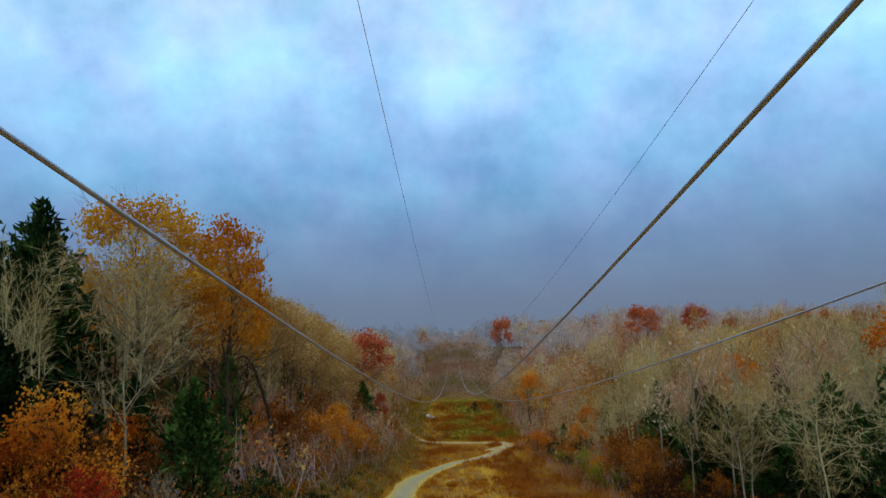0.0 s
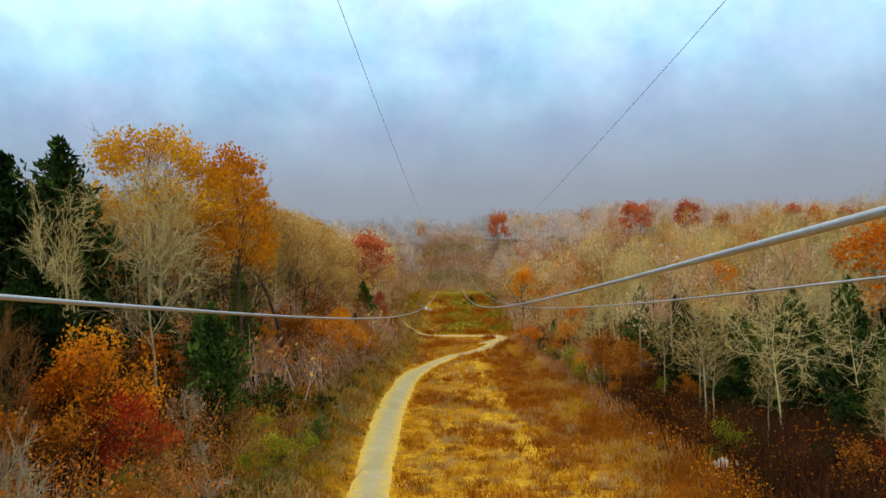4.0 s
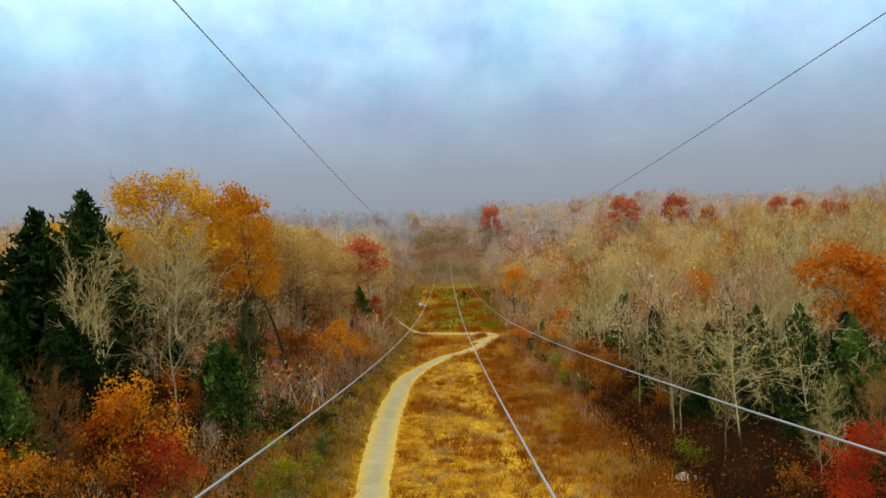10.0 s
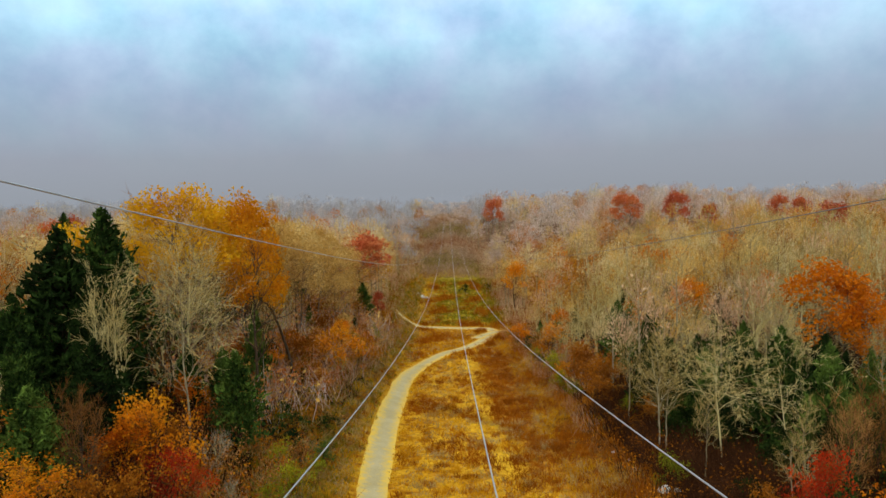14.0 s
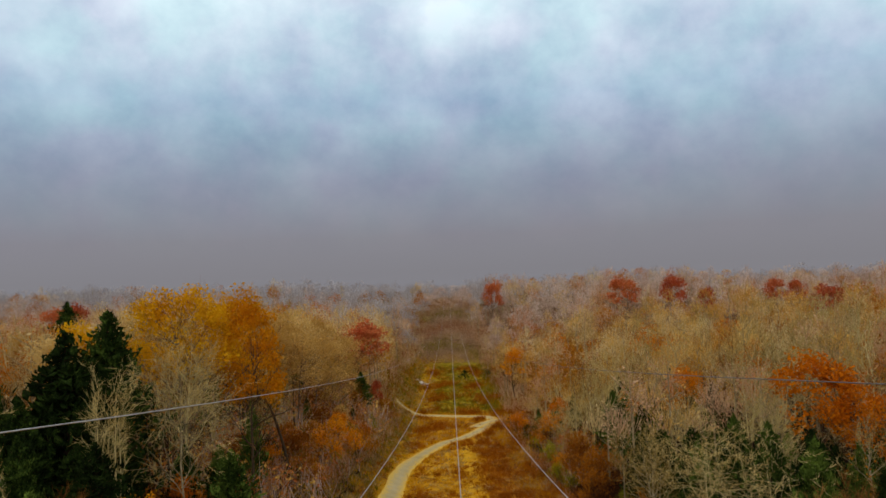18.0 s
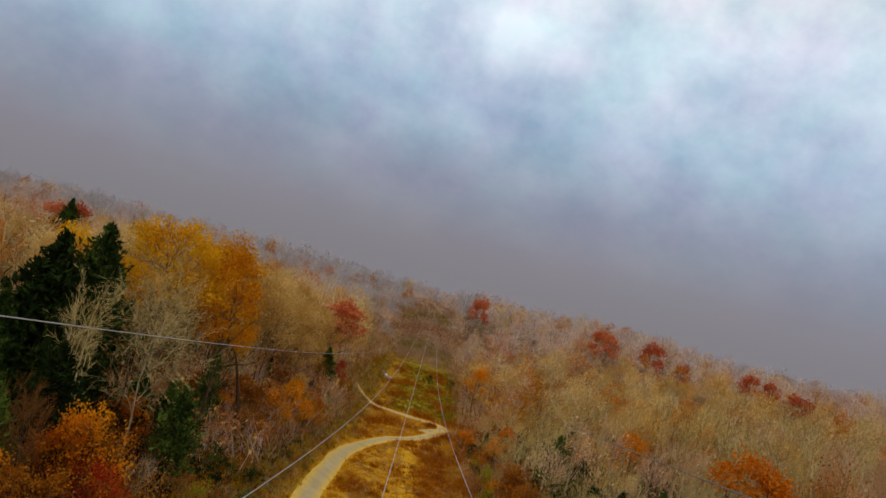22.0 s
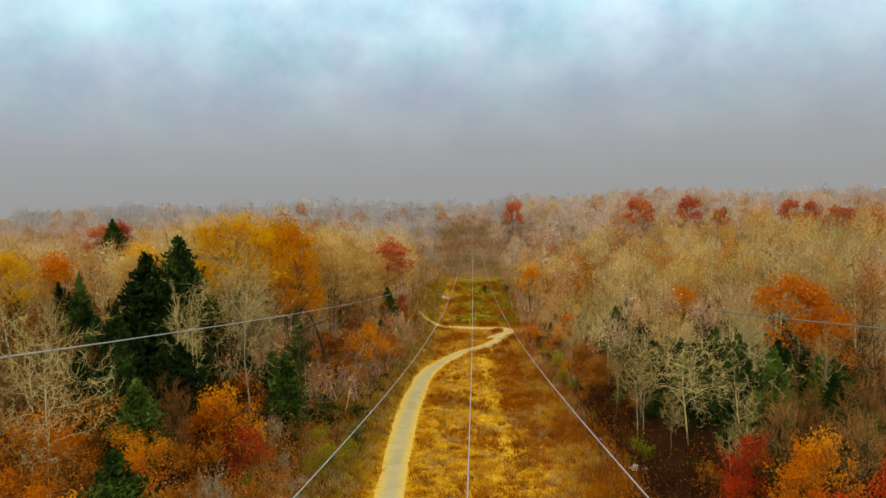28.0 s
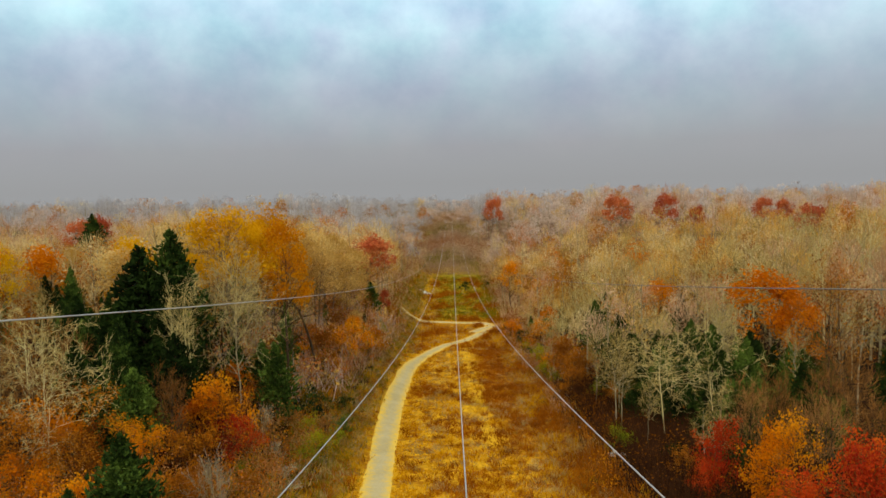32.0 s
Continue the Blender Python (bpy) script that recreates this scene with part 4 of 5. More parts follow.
for x, y, top, wide in ((-28.0, 39.4, 16.8, 1.4), (-29.8, 41.6, 18.6, 1.3), (-25.6, 36.8, 13.6, 1.6), (-28.6, 36.2, 14.4, 1.4), (-22.0, 50.4, 13.0, 1.4), (-25.6, 46.0, 14.8, 1.4), (-20.4, 54.0, 12.0, 1.4), (-32.0, 42.6, 17.6, 1.4), (-33.5, 50.0, 17.0, 1.3), (-34.2, 44.5, 18.0, 1.3), (-31.0, 38.0, 15.6, 1.4), (-36.0, 47.0, 18.0, 1.3), (-27.4, 34.4, 12.8, 1.5), (-24.6, 30.6, 11.0, 1.6)):
    plant("cedar", x, y, top, widen=wide)
STAND_OUT = [("red", 51.7, 220.0, 22.0, 1.15), ("red", 71.0, 232.0, 21.5, 0.95), ("red", 80.5, 228.0, 17.5, 0.8), ("red", 108.0, 240.0, 19.5, 0.85), ("red", 116.0, 240.0, 19.0, 0.85), ("red", 113.5, 215.0, 17.5, 1.25),
             ("red", 11.1, 276.0, 21.0, 0.8), ("orange", 12.2, 172.0, 5.8, 1.0), ("red", -118.0, 190.0, 19.0, 1.0), ("red", -119.0, 200.0, 20.0, 1.0), ("cedar", -108.6, 180.0, 21.5, 1.5), ("orange", 16.5, 115.0, 3.6, 0.9)]
for key, x, y, top, wide in STAND_OUT:
    plant(key, x, y, top, widen=wide)

# the woods on both sides, near enough to tell tree from tree
rows = random.Random(11)


def wood_edge(y):
    c = 1 - 0.03 * y
    tight = 3.0 * float(smooth(190, 240, y)) + 3.0 * float(smooth(245, 320, y))
    return c - 16.0 + 2.0 * float(smooth(60, 130, y)) + tight, c + 16.0 - 2.5 * float(smooth(90, 150, y)) - tight


def free(x, y, gap):
    return all((x - a) ** 2 + (y - b) ** 2 > gap * gap for a, b in PLACED)


MIX_W = ["bare"] * 8 + ["tan"] * 6 + ["rust"] * 3 + ["orange"] * 1 + ["gold"] * 1 + ["cedar"] * 4
MIX_E = ["bare"] * 11 + ["slim"] * 2 + ["oak"] * 2 + ["tan"] * 4 + ["rust"] * 2 + ["orange"] * 1 + ["cedar"] * 5
HEIGHTS = {"bare": 15, "tan": 14.5, "gold": 14.5, "orange": 13, "rust": 12.5, "cedar": 9.5, "slim": 11, "oak": 11.5, "tall": 14.5, "ochre": 14}
count = 0
for _ in range(9000):
    if count >= 200:
        break
    y = 12 + 118 * rows.random() ** 1.1
    side = -1 if rows.random() < 0.5 else 1
    w, e = wood_edge(y)
    depth = 42 * rows.random() ** 1.4
    x = w - depth if side < 0 else e + depth
    if abs(x) > 0.68 * (y + 17) + 8 or not free(x, y, 3.0):
        continue
    # nothing tall in front of the trees that stand out
    if side < 0 and y < 44 and depth < 14:
        continue
    if side > 0 and ((y < 54 and depth < 26) or (y < 92 and depth < 9)):
        continue
    key = rows.choice(MIX_W if side < 0 else MIX_E)
    if y > 68 and key in ("tan", "rust") and rows.random() < 0.65:
        key = "bare"
    if side > 0 and y < 85 and key in ("tan", "rust", "gold", "orange", "bare"):
        key = "tall"
    if side < 0 and y > 62 and key == "bare" and rows.random() < 0.6:
        key = "ochre"
    if key in ("gold", "orange") and x < -28 and y < 62:
        key = "cedar"
    edge = min(1.0, 0.6 + depth / 28)
    tall = HEIGHTS[key] * rows.uniform(0.8, 1.1) * edge
    if side < 0 and y < 60:
        tall *= 0.85
    if side < 0 and 84 < y < 138 and x > -24:
        tall *= 0.6
    plant(key, x, y, height=tall)
    count += 1

# extra dark cedars, added to deepen the shade under the bare trees
for _ in range(300):
    if count >= 216:
        break
    x, y = rows.uniform(21, 44), rows.uniform(52, 80)
    if x > 0.62 * (y + 17) or not free(x, y, 2.3):
        continue
    plant("cedar", x, y, height=rows.uniform(5.5, 8.5), widen=rows.uniform(1.2, 1.6))
    count += 1

# the woods go on beside and behind the start
for k in range(44):
    y = rows.uniform(-62, 10)
    side = -1 if k % 2 else 1
    x = side * rows.uniform(17, 42)
    if abs(x) < 0.68 * (y + 17) + 9 or not free(x, y, 3.4):
        continue
    plant(rows.choice(MIX_W if side < 0 else MIX_E), x, y, height=rows.uniform(9, 13))

# shrubs along both edges of the strip
for _ in range(4000):
    if count >= 216 + 110:
        break
    y = 16 + 125 * rows.random()
    w, e = wood_edge(y)
    x = w + rows.uniform(-7, 2.0) if rows.random() < 0.55 else e + rows.uniform(-1.5, 6)
    if abs(x) > 0.68 * (y + 17) + 4 or not free(x, y, 1.9):
        continue
    key = rows.choice(["shrub_rust"] * 5 + ["shrub_orange"] * 2 + ["brush"] + ["shrub_olive", "shrub_green", "shrub_green"])
    if x > 0 and y < 85:
        if y < 62 or rows.random() < 0.8:
            continue
        key = "shrub_green" if key in ("brush", "shrub_orange") else key
    if key == "brush" and y > 42:
        key = "shrub_olive"
    plant(key, x, y, height=rows.uniform(1.8, 4.0) * (0.7 if key in ("shrub_olive", "shrub_green") else 1), widen=rows.uniform(0.9, 1.3))
    count += 1

# a dead dark trunk that leans and bends over
snag = Wood(7)
pts = spline([(-20.4, 5.0), (-20.9, 9.0), (-21.8, 12.5), (-22.8, 15.2), (-23.7, 16.2), (-24.9, 15.6)], 4)
for k in range(len(pts) - 1):
    snag.segs.append((np.array([pts[k][0] + 20.4, 0, pts[k][1] - 5.0]), np.array([pts[k + 1][0] + 20.4, 0, pts[k + 1][1] - 5.0]), 0.22 * (1 - 0.8 * k / len(pts)), 0.22 * (1 - 0.8 * (k + 1) / len(pts)), 0))
    if k > 8:
        d = snag.rng.normal(0, 0.6, 3) + np.array([0, 0, 0.2])
        snag.segs.append((snag.segs[-1][1], snag.segs[-1][1] + d, 0.03, 0.01, 2))
dead = tagged(new("dead_tree"), "dark dead tree bent over among the gold trees", "tree")
part("trunk", bark_mesh(snag, "bark_dark"), dead)
dead.matrix_basis = pose(-17.35, 66.0, zg(-17.35, 66.0) - 0.2) @ Matrix.Scale(0.88, 4)


# ---- far woods ----
def simple_tree(seed, height, width, twigs, leaves, leaf, thick=0.05):
    """A tree for the middle and far distance: a stem, a few limbs and a domed crown of twigs or leaves."""
    r = np.random.default_rng(seed)
    bend = r.normal(0, 0.25, 2)
    spine = [np.array([bend[0] * u * u, bend[1] * u * u, height * 0.8 * u - 0.2]) for u in np.linspace(0, 1, 5)]
    segs = [(spine[k], spine[k + 1], 0.17 * (1 - 0.2 * k), 0.17 * (0.8 - 0.2 * k) + 0.01) for k in range(4)]
    heart = np.array([bend[0], bend[1], height * 0.60])
    if thick < 0.04:
        for k in range(9):
            root = spine[1] + (spine[4] - spine[1]) * (k + r.random()) / 9
            d = np.array([math.cos(k * 2.4), math.sin(k * 2.4), r.uniform(0.5, 1.3)])
            segs.append((root, root + d * width * 0.28, 0.06, 0.02))
    # the crown is made of several lobes, so that its outline is uneven
    lobes = [heart + np.array([math.cos(q * 2.4) * width * 0.27, math.sin(q * 2.4) * width * 0.27, r.uniform(-0.20, 0.10) * height]) for q in range(6)] + [heart + np.array([0, 0, height * 0.14])]

    def inside(n):
        d = r.normal(0, 1, (n, 3))
        d[:, 2] = np.where(d[:, 2] < -0.4, -d[:, 2], d[:, 2])
        d /= np.linalg.norm(d, axis=1)[:, None]
        k = r.integers(0, len(lobes), n)
        return np.array(lobes)[k], d * np.array([width * 0.24, width * 0.24, height * 0.17])

    c, d = inside(twigs)
    up = np.array([0, 0, height * 0.05])
    t = [(p + q * s, p + q * 1.12 + up, thick) for p, q, s in zip(c, d, r.uniform(0.1, 0.75, twigs))]
    lv = None
    if leaves:
        c, d = inside(leaves)
        lv = blades(r, c + d * r.uniform(0.6, 1.1, (leaves, 1)), leaf, 0.0, 1.0 if twigs < 60 else 1.7)
    return prisms(segs, 4 if thick > 0.04 else 5), spikes(t), lv


FAR = {"bare": [simple_tree(200 + s, 15, 8.5, 95, 175, 0.30, 0.045) for s in range(6)], "leafy": [simple_tree(210 + s, 14, 8.5, 26, 420, 0.42) for s in range(4)],
       "dim": [simple_tree(240 + s, 14, 10.5, 34, 150, 0.75, 0.06) for s in range(4)],
       "mid_bare": [simple_tree(220 + s, 15, 7.5, 260, 130, 0.26, 0.022) for s in range(4)], "mid_leafy": [simple_tree(230 + s, 14, 7.5, 40, 620, 0.32, 0.03) for s in range(4)]}


class Heap:
    def __init__(self):
        self.v, self.f, self.n = [], [], 0

    def add(self, v, f, m, scale):
        v = np.asarray(v)
        self.v.append(v @ m.T * scale[0] + scale[1])
        self.f.append(np.asarray(f) + self.n)
        self.n += len(v)

    def build(self, name, mat, label, category="woods"):
        faces = [row for f in self.f for row in f.tolist()]
        return tagged(new(name, mesh(name, np.vstack(self.v), faces, M[mat])), label, category, kind="stuff")


heaps = {k: Heap() for k in ("trunks", "twig_pale", "twig_tan", "twig_cream", "twig_rosy", "twig_ochre", "twig_russet", "twig_mauve", "twig_grey", "leaf_gold", "leaf_orange", "leaf_rust")}
rng = np.random.default_rng(21)


def far_tree(x, y, key, h):
    a = rng.uniform(0, 2 * math.pi)
    m = np.array([[math.cos(a), -math.sin(a), 0], [math.sin(a), math.cos(a), 0], [0, 0, 1.0]])
    forms = FAR["dim" if y > 340 else ("mid_" if y < 125 else "") + ("bare" if key.startswith("twig") else "leafy")]
    bark, tw, lv = forms[rng.integers(len(forms))]
    at = (h / 14.5, np.array([x, y, zg(x, y) - 0.2]))
    heaps["trunks"].add(*[np.asarray(bark[0]), np.asarray(bark[1])], m, at)
    heaps[key if key.startswith("twig") else "twig_tan"].add(*tw, m, at)
    if lv is not None:
        heaps[key].add(*lv, m, at)


FAR_MIX = ["twig_cream"] * 13 + ["twig_rosy"] * 8 + ["twig_pale"] * 5 + ["leaf_rust"] * 2 + ["leaf_orange"] * 2 + ["leaf_gold"] * 1
seen_cells = {}
made = 0
for _ in range(26000):
    if made >= 2200:
        break
    y = 30 + 330 * rng.random()
    half = 0.68 * (y + 17) + 14
    x = rng.uniform(-half, half)
    w, e = wood_edge(y)
    if w - 1 < x < e + (4 if 138 < y < 172 else 1):
        continue
    if math.hypot(x - 1, y + 15) < 88:
        continue
    near = y < 130 and (w - 42 < x < e + 42)
    if near and not free(x, y, 2.6):
        continue
    cell = (int(x // 5.2), int(y // 5.2))
    if cell in seen_cells:
        continue
    seen_cells[cell] = 1
    # kinds keep together in loose stands
    stand = math.sin(x / 19 + 1.7 * math.sin(y / 33)) + math.sin(y / 23 + 1.1 * math.sin(x / 27)) + rng.normal(0, 0.7)
    key = FAR_MIX[rng.integers(len(FAR_MIX))]
    if key.startswith("twig"):
        far_up = y > 190
        if stand > 0.35:
            key = ("twig_cream", "twig_cream", "twig_ochre", "twig_rosy" if far_up else "twig_pale")[rng.integers(4)]
        elif stand < -0.5:
            key = ("twig_rosy", "twig_rosy", "twig_russet")[rng.integers(3)]
        else:
            key = ("twig_ochre", "twig_rosy" if far_up else "twig_cream", "twig_cream", "twig_russet" if far_up else "twig_ochre")[rng.integers(4)]
    if y > 160 and key == "leaf_gold":
        key = "twig_ochre"
    # farther trees take greyer colours, which paint in the haze of distance
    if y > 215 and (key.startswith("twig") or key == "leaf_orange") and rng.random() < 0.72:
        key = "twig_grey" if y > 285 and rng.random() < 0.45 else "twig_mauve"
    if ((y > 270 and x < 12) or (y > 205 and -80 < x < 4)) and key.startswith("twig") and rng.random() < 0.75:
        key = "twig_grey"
    if x < 0 and y < 130 and rng.random() < 0.03:
        key = "leaf_gold"
    tall = rng.uniform(10.5, 17.5)
    if y > 215 and -80 < x < 4:
        tall *= 0.82
    for _, sx, sy, _, _ in STAND_OUT:
        if 0 < sy - y < 45 and abs(x - 1 - (sx - 1) * (y + 8) / (sy + 8)) < 5.5:
            tall *= 0.62
            break
    far_tree(x, y, key, tall)
    made += 1
# ridge trees, all in the grey that stands in for haze
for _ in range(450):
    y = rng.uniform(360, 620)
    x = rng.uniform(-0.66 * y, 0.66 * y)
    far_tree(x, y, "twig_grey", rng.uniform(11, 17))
for _ in range(90):
    y = rng.uniform(312, 338)
    u = rng.uniform(0, 13) * (1 if rng.random() < 0.5 else -1)
    far_tree(float(middle(y)) + u, y, ("twig_mauve", "twig_rosy")[rng.integers(2)], rng.uniform(3, 5) + 0.25 * abs(u))
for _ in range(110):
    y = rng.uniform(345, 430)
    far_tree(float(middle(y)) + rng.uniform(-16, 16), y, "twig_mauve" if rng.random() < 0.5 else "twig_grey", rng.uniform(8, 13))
heaps["trunks"].build("far_trunks", "bark_grey", "trunks of the woods on the far slopes")
heaps["twig_pale"].build("far_pale_crowns", "twig_pale", "pale leafless crowns of the woods on the far slopes")
heaps["twig_cream"].build("far_cream_crowns", "twig_cream", "cream-coloured leafless crowns of the woods on the far slopes")
heaps["twig_grey"].build("far_grey_crowns", "twig_grey", "leafless crowns of the woods on the distant ridge, greyed to paint in haze")
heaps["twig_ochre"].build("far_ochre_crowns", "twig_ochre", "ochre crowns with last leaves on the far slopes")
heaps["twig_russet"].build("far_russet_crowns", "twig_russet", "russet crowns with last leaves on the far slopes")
heaps["twig_mauve"].build("far_mauve_crowns", "twig_mauve", "leafless crowns high on the far slopes, paled to mauve to paint in haze")
heaps["twig_rosy"].build("far_rosy_crowns", "twig_rosy", "rosy-brown leafless crowns of the woods on the far slopes")
heaps["twig_tan"].build("far_tan_crowns", "twig_tan", "tan leafless crowns of the woods on the far slopes")
for k, c in (("leaf_gold", "golden"), ("leaf_orange", "orange"), ("leaf_rust", "rust-brown")):
    heaps[k].build("far_" + c.replace("-", "_") + "_crowns", k, c + " autumn crowns among the far woods")


# ---- grass, weeds and undergrowth ----
def tuft(seed, n, height, spread, wide):
    r = np.random.default_rng(seed)
    foot = r.normal(0, spread * 0.35, (n, 3)) * [1, 1, 0]
    lean = r.normal(0, 0.45, (n, 3)) * [1, 1, 0] + [0, 0, 1]
    tip = foot + lean * height * r.uniform(0.5, 1.1, (n, 1))
    side = np.cross(lean, r.normal(0, 1, (n, 3)))
    side /= np.linalg.norm(side, axis=1)[:, None]
    v = np.stack([foot - side * wide, foot + side * wide, tip], 1).reshape(-1, 3)
    return v, np.arange(3 * n).reshape(-1, 3)


def thicket(seed, stems, leaves, height, leaf=0.17):
    r = np.random.default_rng(seed)
    foot = r.normal(0, 0.6, (stems, 3)) * [1, 1, 0]
    tip = foot + (r.normal(0, 0.35, (stems, 3)) * [1, 1, 0] + [0, 0, 1]) * height * r.uniform(0.5, 1.1, (stems, 1))
    k = r.integers(0, stems, leaves)
    at = foot[k] + (tip - foot)[k] * r.uniform(0.25, 1.05, (leaves, 1)) + r.normal(0, 0.2, (leaves, 3))
    return spikes([(a, b, 0.018) for a, b in zip(foot, tip)]), blades(r, at, leaf)


TUFTS = [tuft(300 + s, 8, 0.34, 0.55, 0.04) for s in range(5)]
WEEDS = [tuft(310 + s, 10, 0.7, 0.7, 0.035) for s in range(4)]
THICKETS = [thicket(320 + s, 14, 40, 1.5) for s in range(5)]
FINE_THICKETS = [thicket(330 + s, 16, 95, 1.5, 0.10) for s in range(5)]
turf = {k: Heap() for k in ("grass_gold", "grass_pale", "twig_rosy", "grass_rust", "grass_green", "twig_tan", "leaf_rust", "leaf_orange", "brush_brown")}
lane = np.vstack([spline(LANE, 40), spline(SPUR, 20)])
rg = np.random.default_rng(33)


def spun(a):
    return np.array([[math.cos(a), -math.sin(a), 0], [math.sin(a), math.cos(a), 0], [0, 0, 1.0]])


n_try = 30000
ty = np.where(rg.random(n_try) < 0.16, rg.uniform(-60, 12, n_try), 8 + 215 * rg.random(n_try) ** 1.35)
tu = rg.uniform(-17, 16.0, n_try)
tx = tu + middle(ty)
away = np.min(np.hypot(tx[:, None] - lane[None, :, 0], ty[:, None] - lane[None, :, 1]), axis=1)
tz = ground_z(tx, ty)
patch = np.sin(tx * 0.55 + 1.3 * np.sin(ty * 0.21)) + np.sin(ty * 0.33 + 0.8 * np.sin(tx * 0.4))
on_trace, on_ditch, edge_u = line_gap(np.stack([tx, ty], -1), TRACE), line_gap(np.stack([tx, ty], -1), DITCH), russet_edge(ty)
for x, y, z, u, far_off, pt, worn, low, eu in zip(tx, ty, tz, tu, away, patch, on_trace, on_ditch, edge_u):
    if far_off < 1.7 or (worn < 1.0 and rg.random() < 0.7):
        continue
    if u < -7.5 and rg.random() < 0.65:
        mat = "grass_green" if rg.random() < 0.5 else "grass_pale"
    elif pt + rg.normal(0, 0.8) + (1.6 if u > eu + 1 else 0.8 if u > eu - 1 else 0.0) + (0.9 if u < -8 else 0) + (2.0 if low < 1.0 else 0) > 0.95:
        mat = "grass_rust"
    else:
        mat = "grass_green" if y > 156 and rg.random() < (0.8 if u > -4 else 0.15) else "grass_pale" if rg.random() < 0.3 else "grass_gold"
    tall = mat == "grass_rust" or abs(u) > 9
    v, f = (WEEDS if tall else TUFTS)[rg.integers(4)]
    turf[mat].add(v, f, spun(rg.uniform(0, 6.28)), (rg.uniform(0.6, 1.25) * (1.5 if y > 120 else 1.0), np.array([x, y, z - 0.03])))
# clumps of dry weeds that stand out from the mown grass
clumps = np.random.default_rng(44)
for _ in range(900):
    y = 8 + 150 * clumps.random() ** 1.4
    u = clumps.uniform(-13.5, 13.5)
    x0 = float(middle(y)) + u
    if np.min(np.hypot(x0 - lane[:, 0], y - lane[:, 1])) < 2.4:
        continue
    mat = ("grass_rust", "grass_pale", "grass_gold")[clumps.choice(3, p=(0.66, 0.2, 0.14) if u > russet_edge(y) else (0.34, 0.36, 0.3))]
    for _ in range(clumps.integers(3, 9)):
        x, yy = x0 + clumps.normal(0, 0.45), y + clumps.normal(0, 0.45)
        v, f = WEEDS[clumps.integers(4)]
        turf[mat].add(v, f, spun(clumps.uniform(0, 6.28)), (clumps.uniform(0.6, 1.1), np.array([x, yy, zg(x, yy) - 0.03])))
# short grass that creeps over the edges of the track
edge_way, edge_dir = lane[::2], np.gradient(lane, axis=0)[::2]
for _ in range(5200):
    k = rg.integers(0, len(edge_way))
    if edge_way[k][1] < 5:
        continue
    d = edge_dir[k] / (np.linalg.norm(edge_dir[k]) + 1e-6)
    off = (1.3 + 1.4 * rg.random() ** 0.8) * (1 if rg.random() < 0.5 else -1)
    x, y = edge_way[k] + np.array([-d[1], d[0]]) * off + d * rg.uniform(-0.6, 0.6)
    v, f = TUFTS[rg.integers(5)]
    turf["grass_gold"].add(v, f, spun(rg.uniform(0, 6.28)), (rg.uniform(0.35, 0.8), np.array([x, y, zg(x, y) + 0.02])))
done = 0
while done < 1500:
    y = 14 + 135 * rg.random() ** 1.2 if rg.random() < 0.85 else rg.uniform(-60, 14)
    w, e = wood_edge(y)
    x = w + 2.5 - 26 * rg.random() ** 1.5 if rg.random() < 0.55 else e - 2.5 + 24 * rg.random() ** 1.5
    if y > 14 and abs(x) > 0.68 * (y + 17) + 4:
        continue
    if x > e - 1 and rg.random() < 0.85:
        continue
    (sv, sf), (lv, lf) = THICKETS[rg.integers(5)]
    m, at = spun(rg.uniform(0, 6.28)), (rg.uniform(0.6, 1.4), np.array([x, y, zg(x, y) - 0.05]))
    if y > 66:
        turf["twig_rosy"].add(sv, sf, m, at)
    elif rg.random() < 0.4:
        turf["twig_tan"].add(sv, sf, m, at)
    if y < 66 or rg.random() < 0.45:
        turf["leaf_orange" if rg.random() < 0.22 else "leaf_rust"].add(lv, lf, m, at)
    done += 1
# orange and russet brush over the near west slope
slope = {"leaf_orange": Heap(), "twig_russet": Heap(), "twig_tan": turf["twig_tan"]}
for _ in range(420):
    y = 15 + 38 * clumps.random()
    x = float(middle(y)) - 13.5 - 17 * clumps.random()
    (sv, sf), (lv, lf) = FINE_THICKETS[clumps.integers(5)]
    m, at = spun(clumps.uniform(0, 6.28)), (clumps.uniform(0.7, 1.7), np.array([x, y, zg(x, y) - 0.05]))
    slope["twig_tan"].add(sv, sf, m, at)
    slope["leaf_orange" if clumps.random() < 0.45 else "twig_russet"].add(lv, lf, m, at)
slope["leaf_orange"].build("slope_orange_leaves", "leaf_orange", "orange leaves of the brush on the near slope", "undergrowth")
slope["twig_russet"].build("slope_russet_leaves", "twig_russet", "russet leaves of the brush on the near slope", "undergrowth")
# rosy saplings with last leaves that fill the edge of the west woods
edge_fill = {"twig_rosy": Heap(), "twig_russet": Heap(), "twig_ochre": Heap(), "twig_mauve": Heap()}
for _ in range(620):
    y = 54 + 84 * rg.random()
    w, e = wood_edge(y)
    x = w + 1.0 - 11 * rg.random() if rg.random() < 0.75 else e + 6 * rg.random() + 0.5
    if x > 0 and y < 85:
        continue
    (sv, sf), (lv, lf) = THICKETS[rg.integers(5)]
    m, at = spun(rg.uniform(0, 6.28)), (rg.uniform(0.9, 2.6), np.array([x, y, zg(x, y) - 0.05]))
    edge_fill["twig_rosy" if rg.random() < 0.5 else "twig_mauve"].add(sv, sf, m, at)
    edge_fill["twig_russet" if rg.random() < 0.6 else "twig_ochre"].add(lv, lf, m, at)
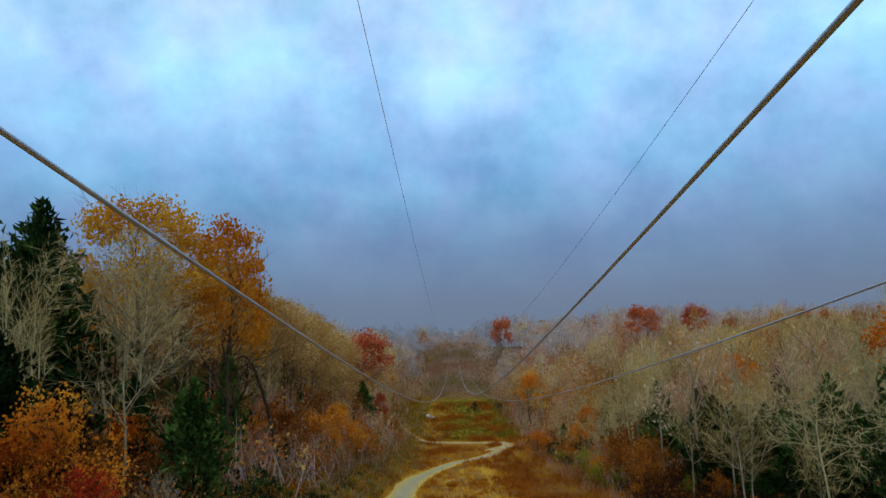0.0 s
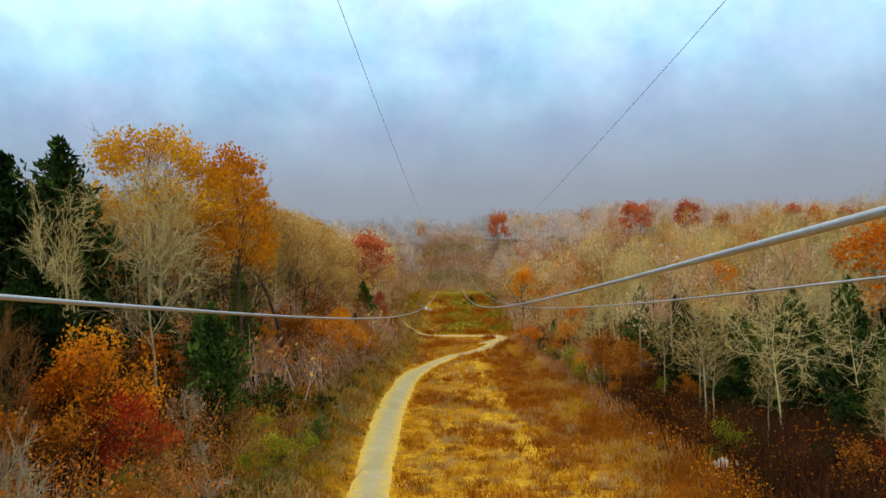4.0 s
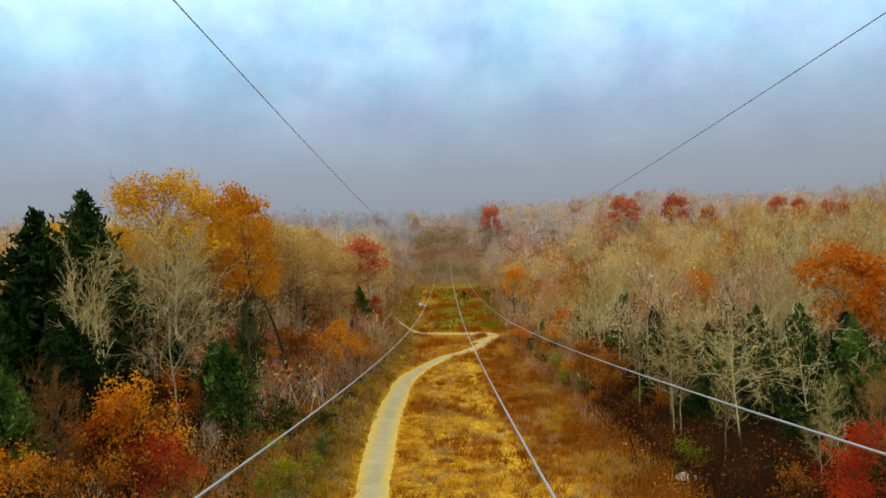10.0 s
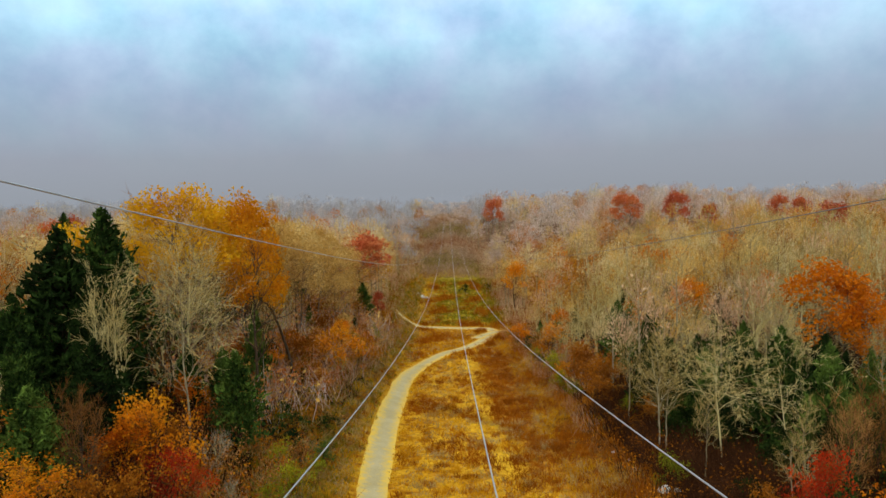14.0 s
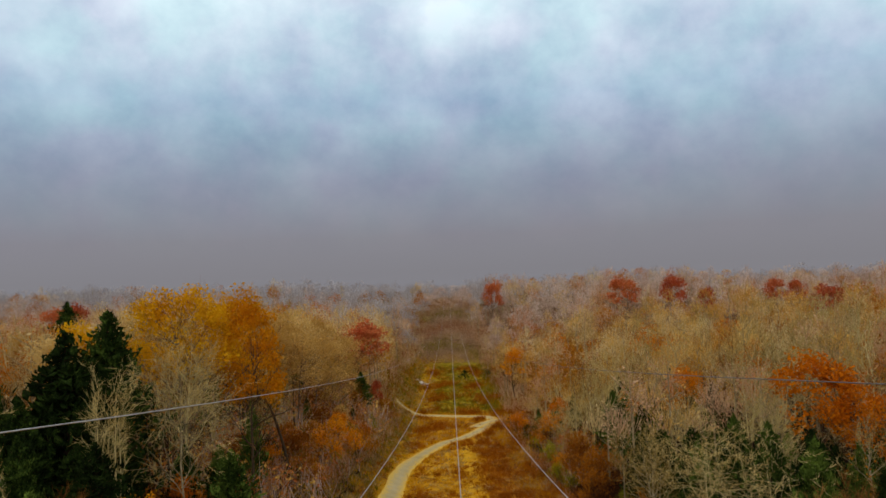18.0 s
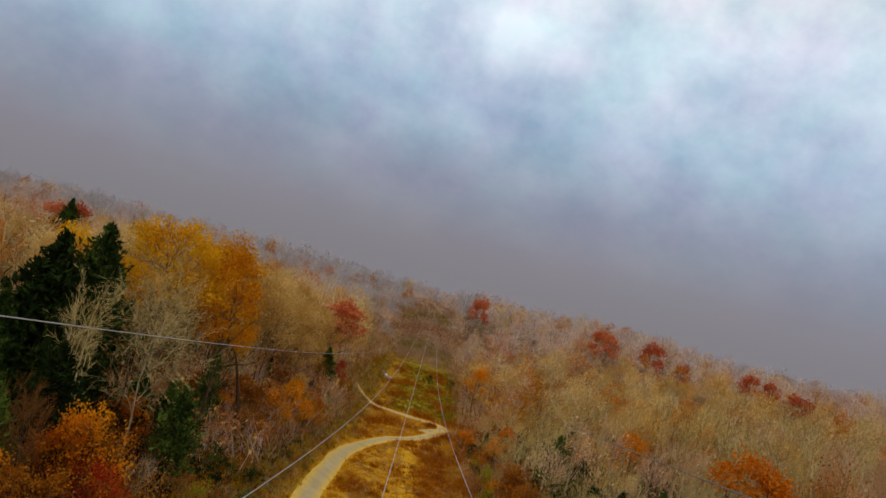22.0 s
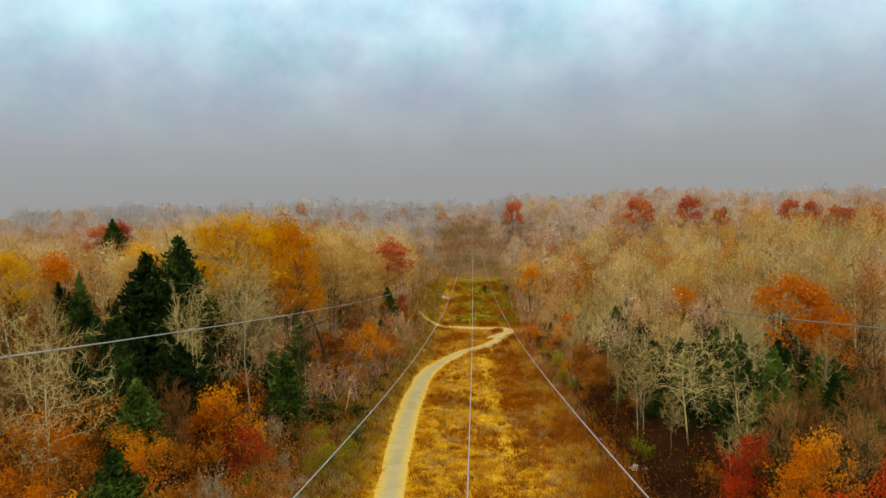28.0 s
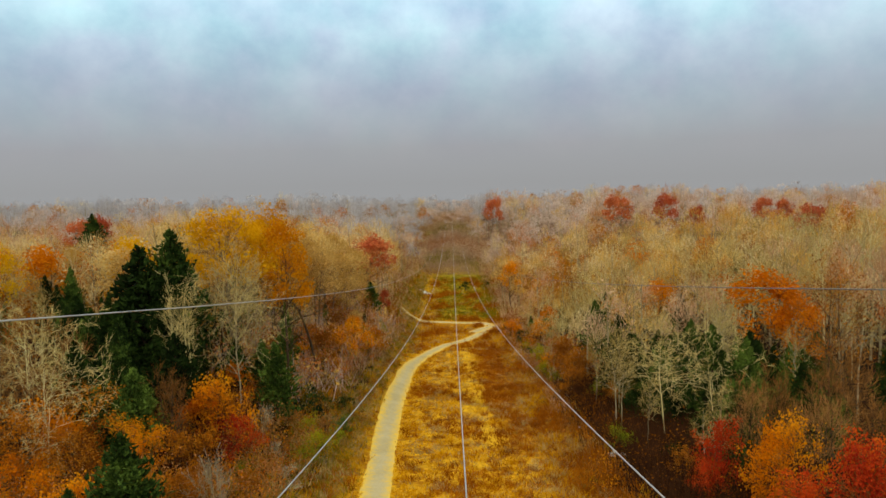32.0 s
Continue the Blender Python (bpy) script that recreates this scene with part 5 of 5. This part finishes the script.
for key, tone in (("twig_rosy", "rosy-brown stems"), ("twig_mauve", "mauve-brown stems"), ("twig_russet", "russet last leaves"), ("twig_ochre", "ochre last leaves")):
    edge_fill[key].build("edge_saplings", key, tone + " of the saplings along the edge of the woods", "undergrowth")
# low weeds and brambles on both shoulders of the strip
shoulder = {"leaf_olive": Heap(), "twig_white": Heap()}
for _ in range(900):
    y = 14 + 110 * rg.random() ** 1.3
    u = rg.uniform(-15, -6.5) if rg.random() < 0.6 else rg.uniform(6.5, 14)
    x = float(middle(y)) + u
    if np.min(np.hypot(x - lane[:, 0], y - lane[:, 1])) < 2.6:
        continue
    (sv, sf), (lv, lf) = THICKETS[rg.integers(5)]
    m, at = spun(rg.uniform(0, 6.28)), (rg.uniform(0.35, 0.8), np.array([x, y, zg(x, y) - 0.05]))
    if u < 0 and rg.random() < 0.35:
        shoulder["twig_white"].add(sv, sf, m, at)
    else:
        turf["twig_tan"].add(sv, sf, m, at)
    chance = rg.random()
    if u < 0 and chance < 0.62:
        shoulder["leaf_olive"].add(lv, lf, m, at)
    else:
        turf["leaf_orange" if chance > 0.85 else "leaf_rust"].add(lv, lf, m, at)
for _ in range(260):
    y = 14 + 52 * clumps.random()
    x = float(middle(y)) - 8.5 - 6.5 * clumps.random()
    if np.min(np.hypot(x - lane[:, 0], y - lane[:, 1])) < 2.6 or math.sin(x * 0.7 + 1.0) + math.sin(y * 0.45) < -0.1:
        continue
    (sv, sf), (lv, lf) = FINE_THICKETS[clumps.integers(5)]
    shoulder["leaf_olive"].add(lv, lf, spun(clumps.uniform(0, 6.28)), (clumps.uniform(0.5, 1.0), np.array([x, y, zg(x, y) - 0.3])))
shoulder["leaf_olive"].build("olive_brambles", "leaf_olive", "olive-green brambles beside the track", "undergrowth")
shoulder["twig_white"].build("dry_stems", "twig_white", "dry silvery stems beside the track", "undergrowth")
heaps_rosy = Heap()
# thin stems on both sides, the shade of the woods painted into their colour
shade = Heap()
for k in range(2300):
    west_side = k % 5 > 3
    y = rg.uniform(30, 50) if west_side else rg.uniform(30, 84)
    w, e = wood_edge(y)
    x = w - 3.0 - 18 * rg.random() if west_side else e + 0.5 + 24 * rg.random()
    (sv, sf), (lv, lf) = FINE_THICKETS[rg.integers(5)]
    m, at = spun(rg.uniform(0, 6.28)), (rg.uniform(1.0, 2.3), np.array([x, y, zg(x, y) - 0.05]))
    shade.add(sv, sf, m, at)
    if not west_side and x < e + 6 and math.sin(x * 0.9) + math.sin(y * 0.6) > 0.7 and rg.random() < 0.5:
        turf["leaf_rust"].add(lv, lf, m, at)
shade.build("shaded_stems", "stem_shade_dark", "thin reddish stems, darkened to paint in the shade of the woods", "undergrowth")
# low brush on the far hillside under the line, in patches
for _ in range(2000):
    y = rg.uniform(224, 340)
    x = float(middle(y)) + rg.uniform(-11.5, 11.5)
    (sv, sf), (lv, lf) = THICKETS[rg.integers(5)]
    m, at = spun(rg.uniform(0, 6.28)), (rg.uniform(0.7, 2.1), np.array([x, y, zg(x, y) - 0.05]))
    spot = math.sin(y / 9 + math.sin(x / 5)) + rg.normal(0, 0.5)
    if spot < 0 and y > 250:
        heaps_rosy.add(sv, sf, m, at)
    turf["grass_green" if spot > 0.9 else "leaf_rust" if spot < -0.7 else "brush_brown"].add(lv, lf, m, at)
# saplings and brush that close the edge of the far woods
edge_heaps = {"twig_rosy": Heap(), "twig_cream": Heap(), "leaf_rust": turf["leaf_rust"]}
for _ in range(900):
    y = rg.uniform(125, 335)
    w, e = wood_edge(y)
    x = w - rg.uniform(0, 6) if rg.random() < 0.5 else e + rg.uniform(0, 6)
    (sv, sf), (lv, lf) = THICKETS[rg.integers(5)]
    m, at = spun(rg.uniform(0, 6.28)), (rg.uniform(1.2, 2.6), np.array([x, y, zg(x, y) - 0.05]))
    key = ("twig_rosy", "twig_cream", "twig_rosy", "leaf_rust")[rg.integers(4)]
    if key == "leaf_rust":
        edge_heaps[key].add(lv, lf, m, at)
    else:
        edge_heaps[key].add(sv, sf, m, at)
heaps_rosy.build("hillside_stems", "twig_rosy", "rosy-brown stems of the brush on the far hillside", "undergrowth")
edge_heaps["twig_rosy"].build("far_rosy_brush", "twig_rosy", "rosy-brown brush along the edge of the far woods", "undergrowth")
edge_heaps["twig_cream"].build("far_cream_brush", "twig_cream", "cream-coloured brush along the edge of the far woods", "undergrowth")
turf["brush_brown"].build("hillside_brush", "brush_brown", "low brown brush on the far hillside under the line", "undergrowth")
turf["grass_gold"].build("golden_grass", "grass_gold", "dry golden grass over the cleared strip", "grass")
turf["grass_pale"].build("pale_weeds", "grass_pale", "pale tan weeds along the shoulder of the strip", "grass")
turf["grass_rust"].build("rust_weeds", "grass_rust", "rust-brown weeds in patches over the strip", "grass")
turf["grass_green"].build("green_grass", "grass_green", "fading green grass beside the track", "grass")
turf["twig_rosy"].build("rosy_stems", "twig_rosy", "rosy-brown saplings at the edge of the woods", "undergrowth")
turf["twig_tan"].build("undergrowth_stems", "twig_tan", "thin stems of the undergrowth", "undergrowth")
turf["leaf_rust"].build("undergrowth_rust_leaves", "leaf_rust", "rust-brown leaves of the undergrowth", "undergrowth")
turf["leaf_orange"].build("undergrowth_orange_leaves", "leaf_orange", "orange leaves of the undergrowth", "undergrowth")


# ---- rocks ----
def rock(x, y, size, seed, label="pale limestone rock lying in the dry grass"):
    bm = bmesh.new()
    bmesh.ops.create_icosphere(bm, subdivisions=2, radius=0.5)
    for v in bm.verts:
        n = noise.noise(v.co * 2.3 + Vector((seed * 7.1, 0, 0)))
        v.co *= 1 + 0.45 * n
        v.co.z *= 0.62
    me = bpy.data.meshes.new("rock")
    bm.to_mesh(me)
    bm.free()
    me.materials.append(M["stone"])
    ob = tagged(new("rock", me), label, "rock", group="rocks by the strip")
    ob.matrix_basis = pose(x, y, zg(x, y) + 0.12 * size, 0, 0, seed * 50) @ Matrix.Scale(size, 4)
    return ob


for k, (x, y, s) in enumerate([(15.3, 48.3, 1.1), (16.1, 48.0, 0.6), (14.5, 54.7, 0.5), (14.6, 57.7, 0.45), (13.9, 60.5, 0.4), (-13.4, 196.0, 1.9), (-12.0, 197.0, 1.4), (-14.6, 198.0, 1.3)]):
    rock(x, y, s, k + 1)

plant("shrub_green", -0.6, 202.8, height=3.0, widen=1.2)
plant("shrub_green", 6.0, 206.0, height=2.2, widen=1.2)
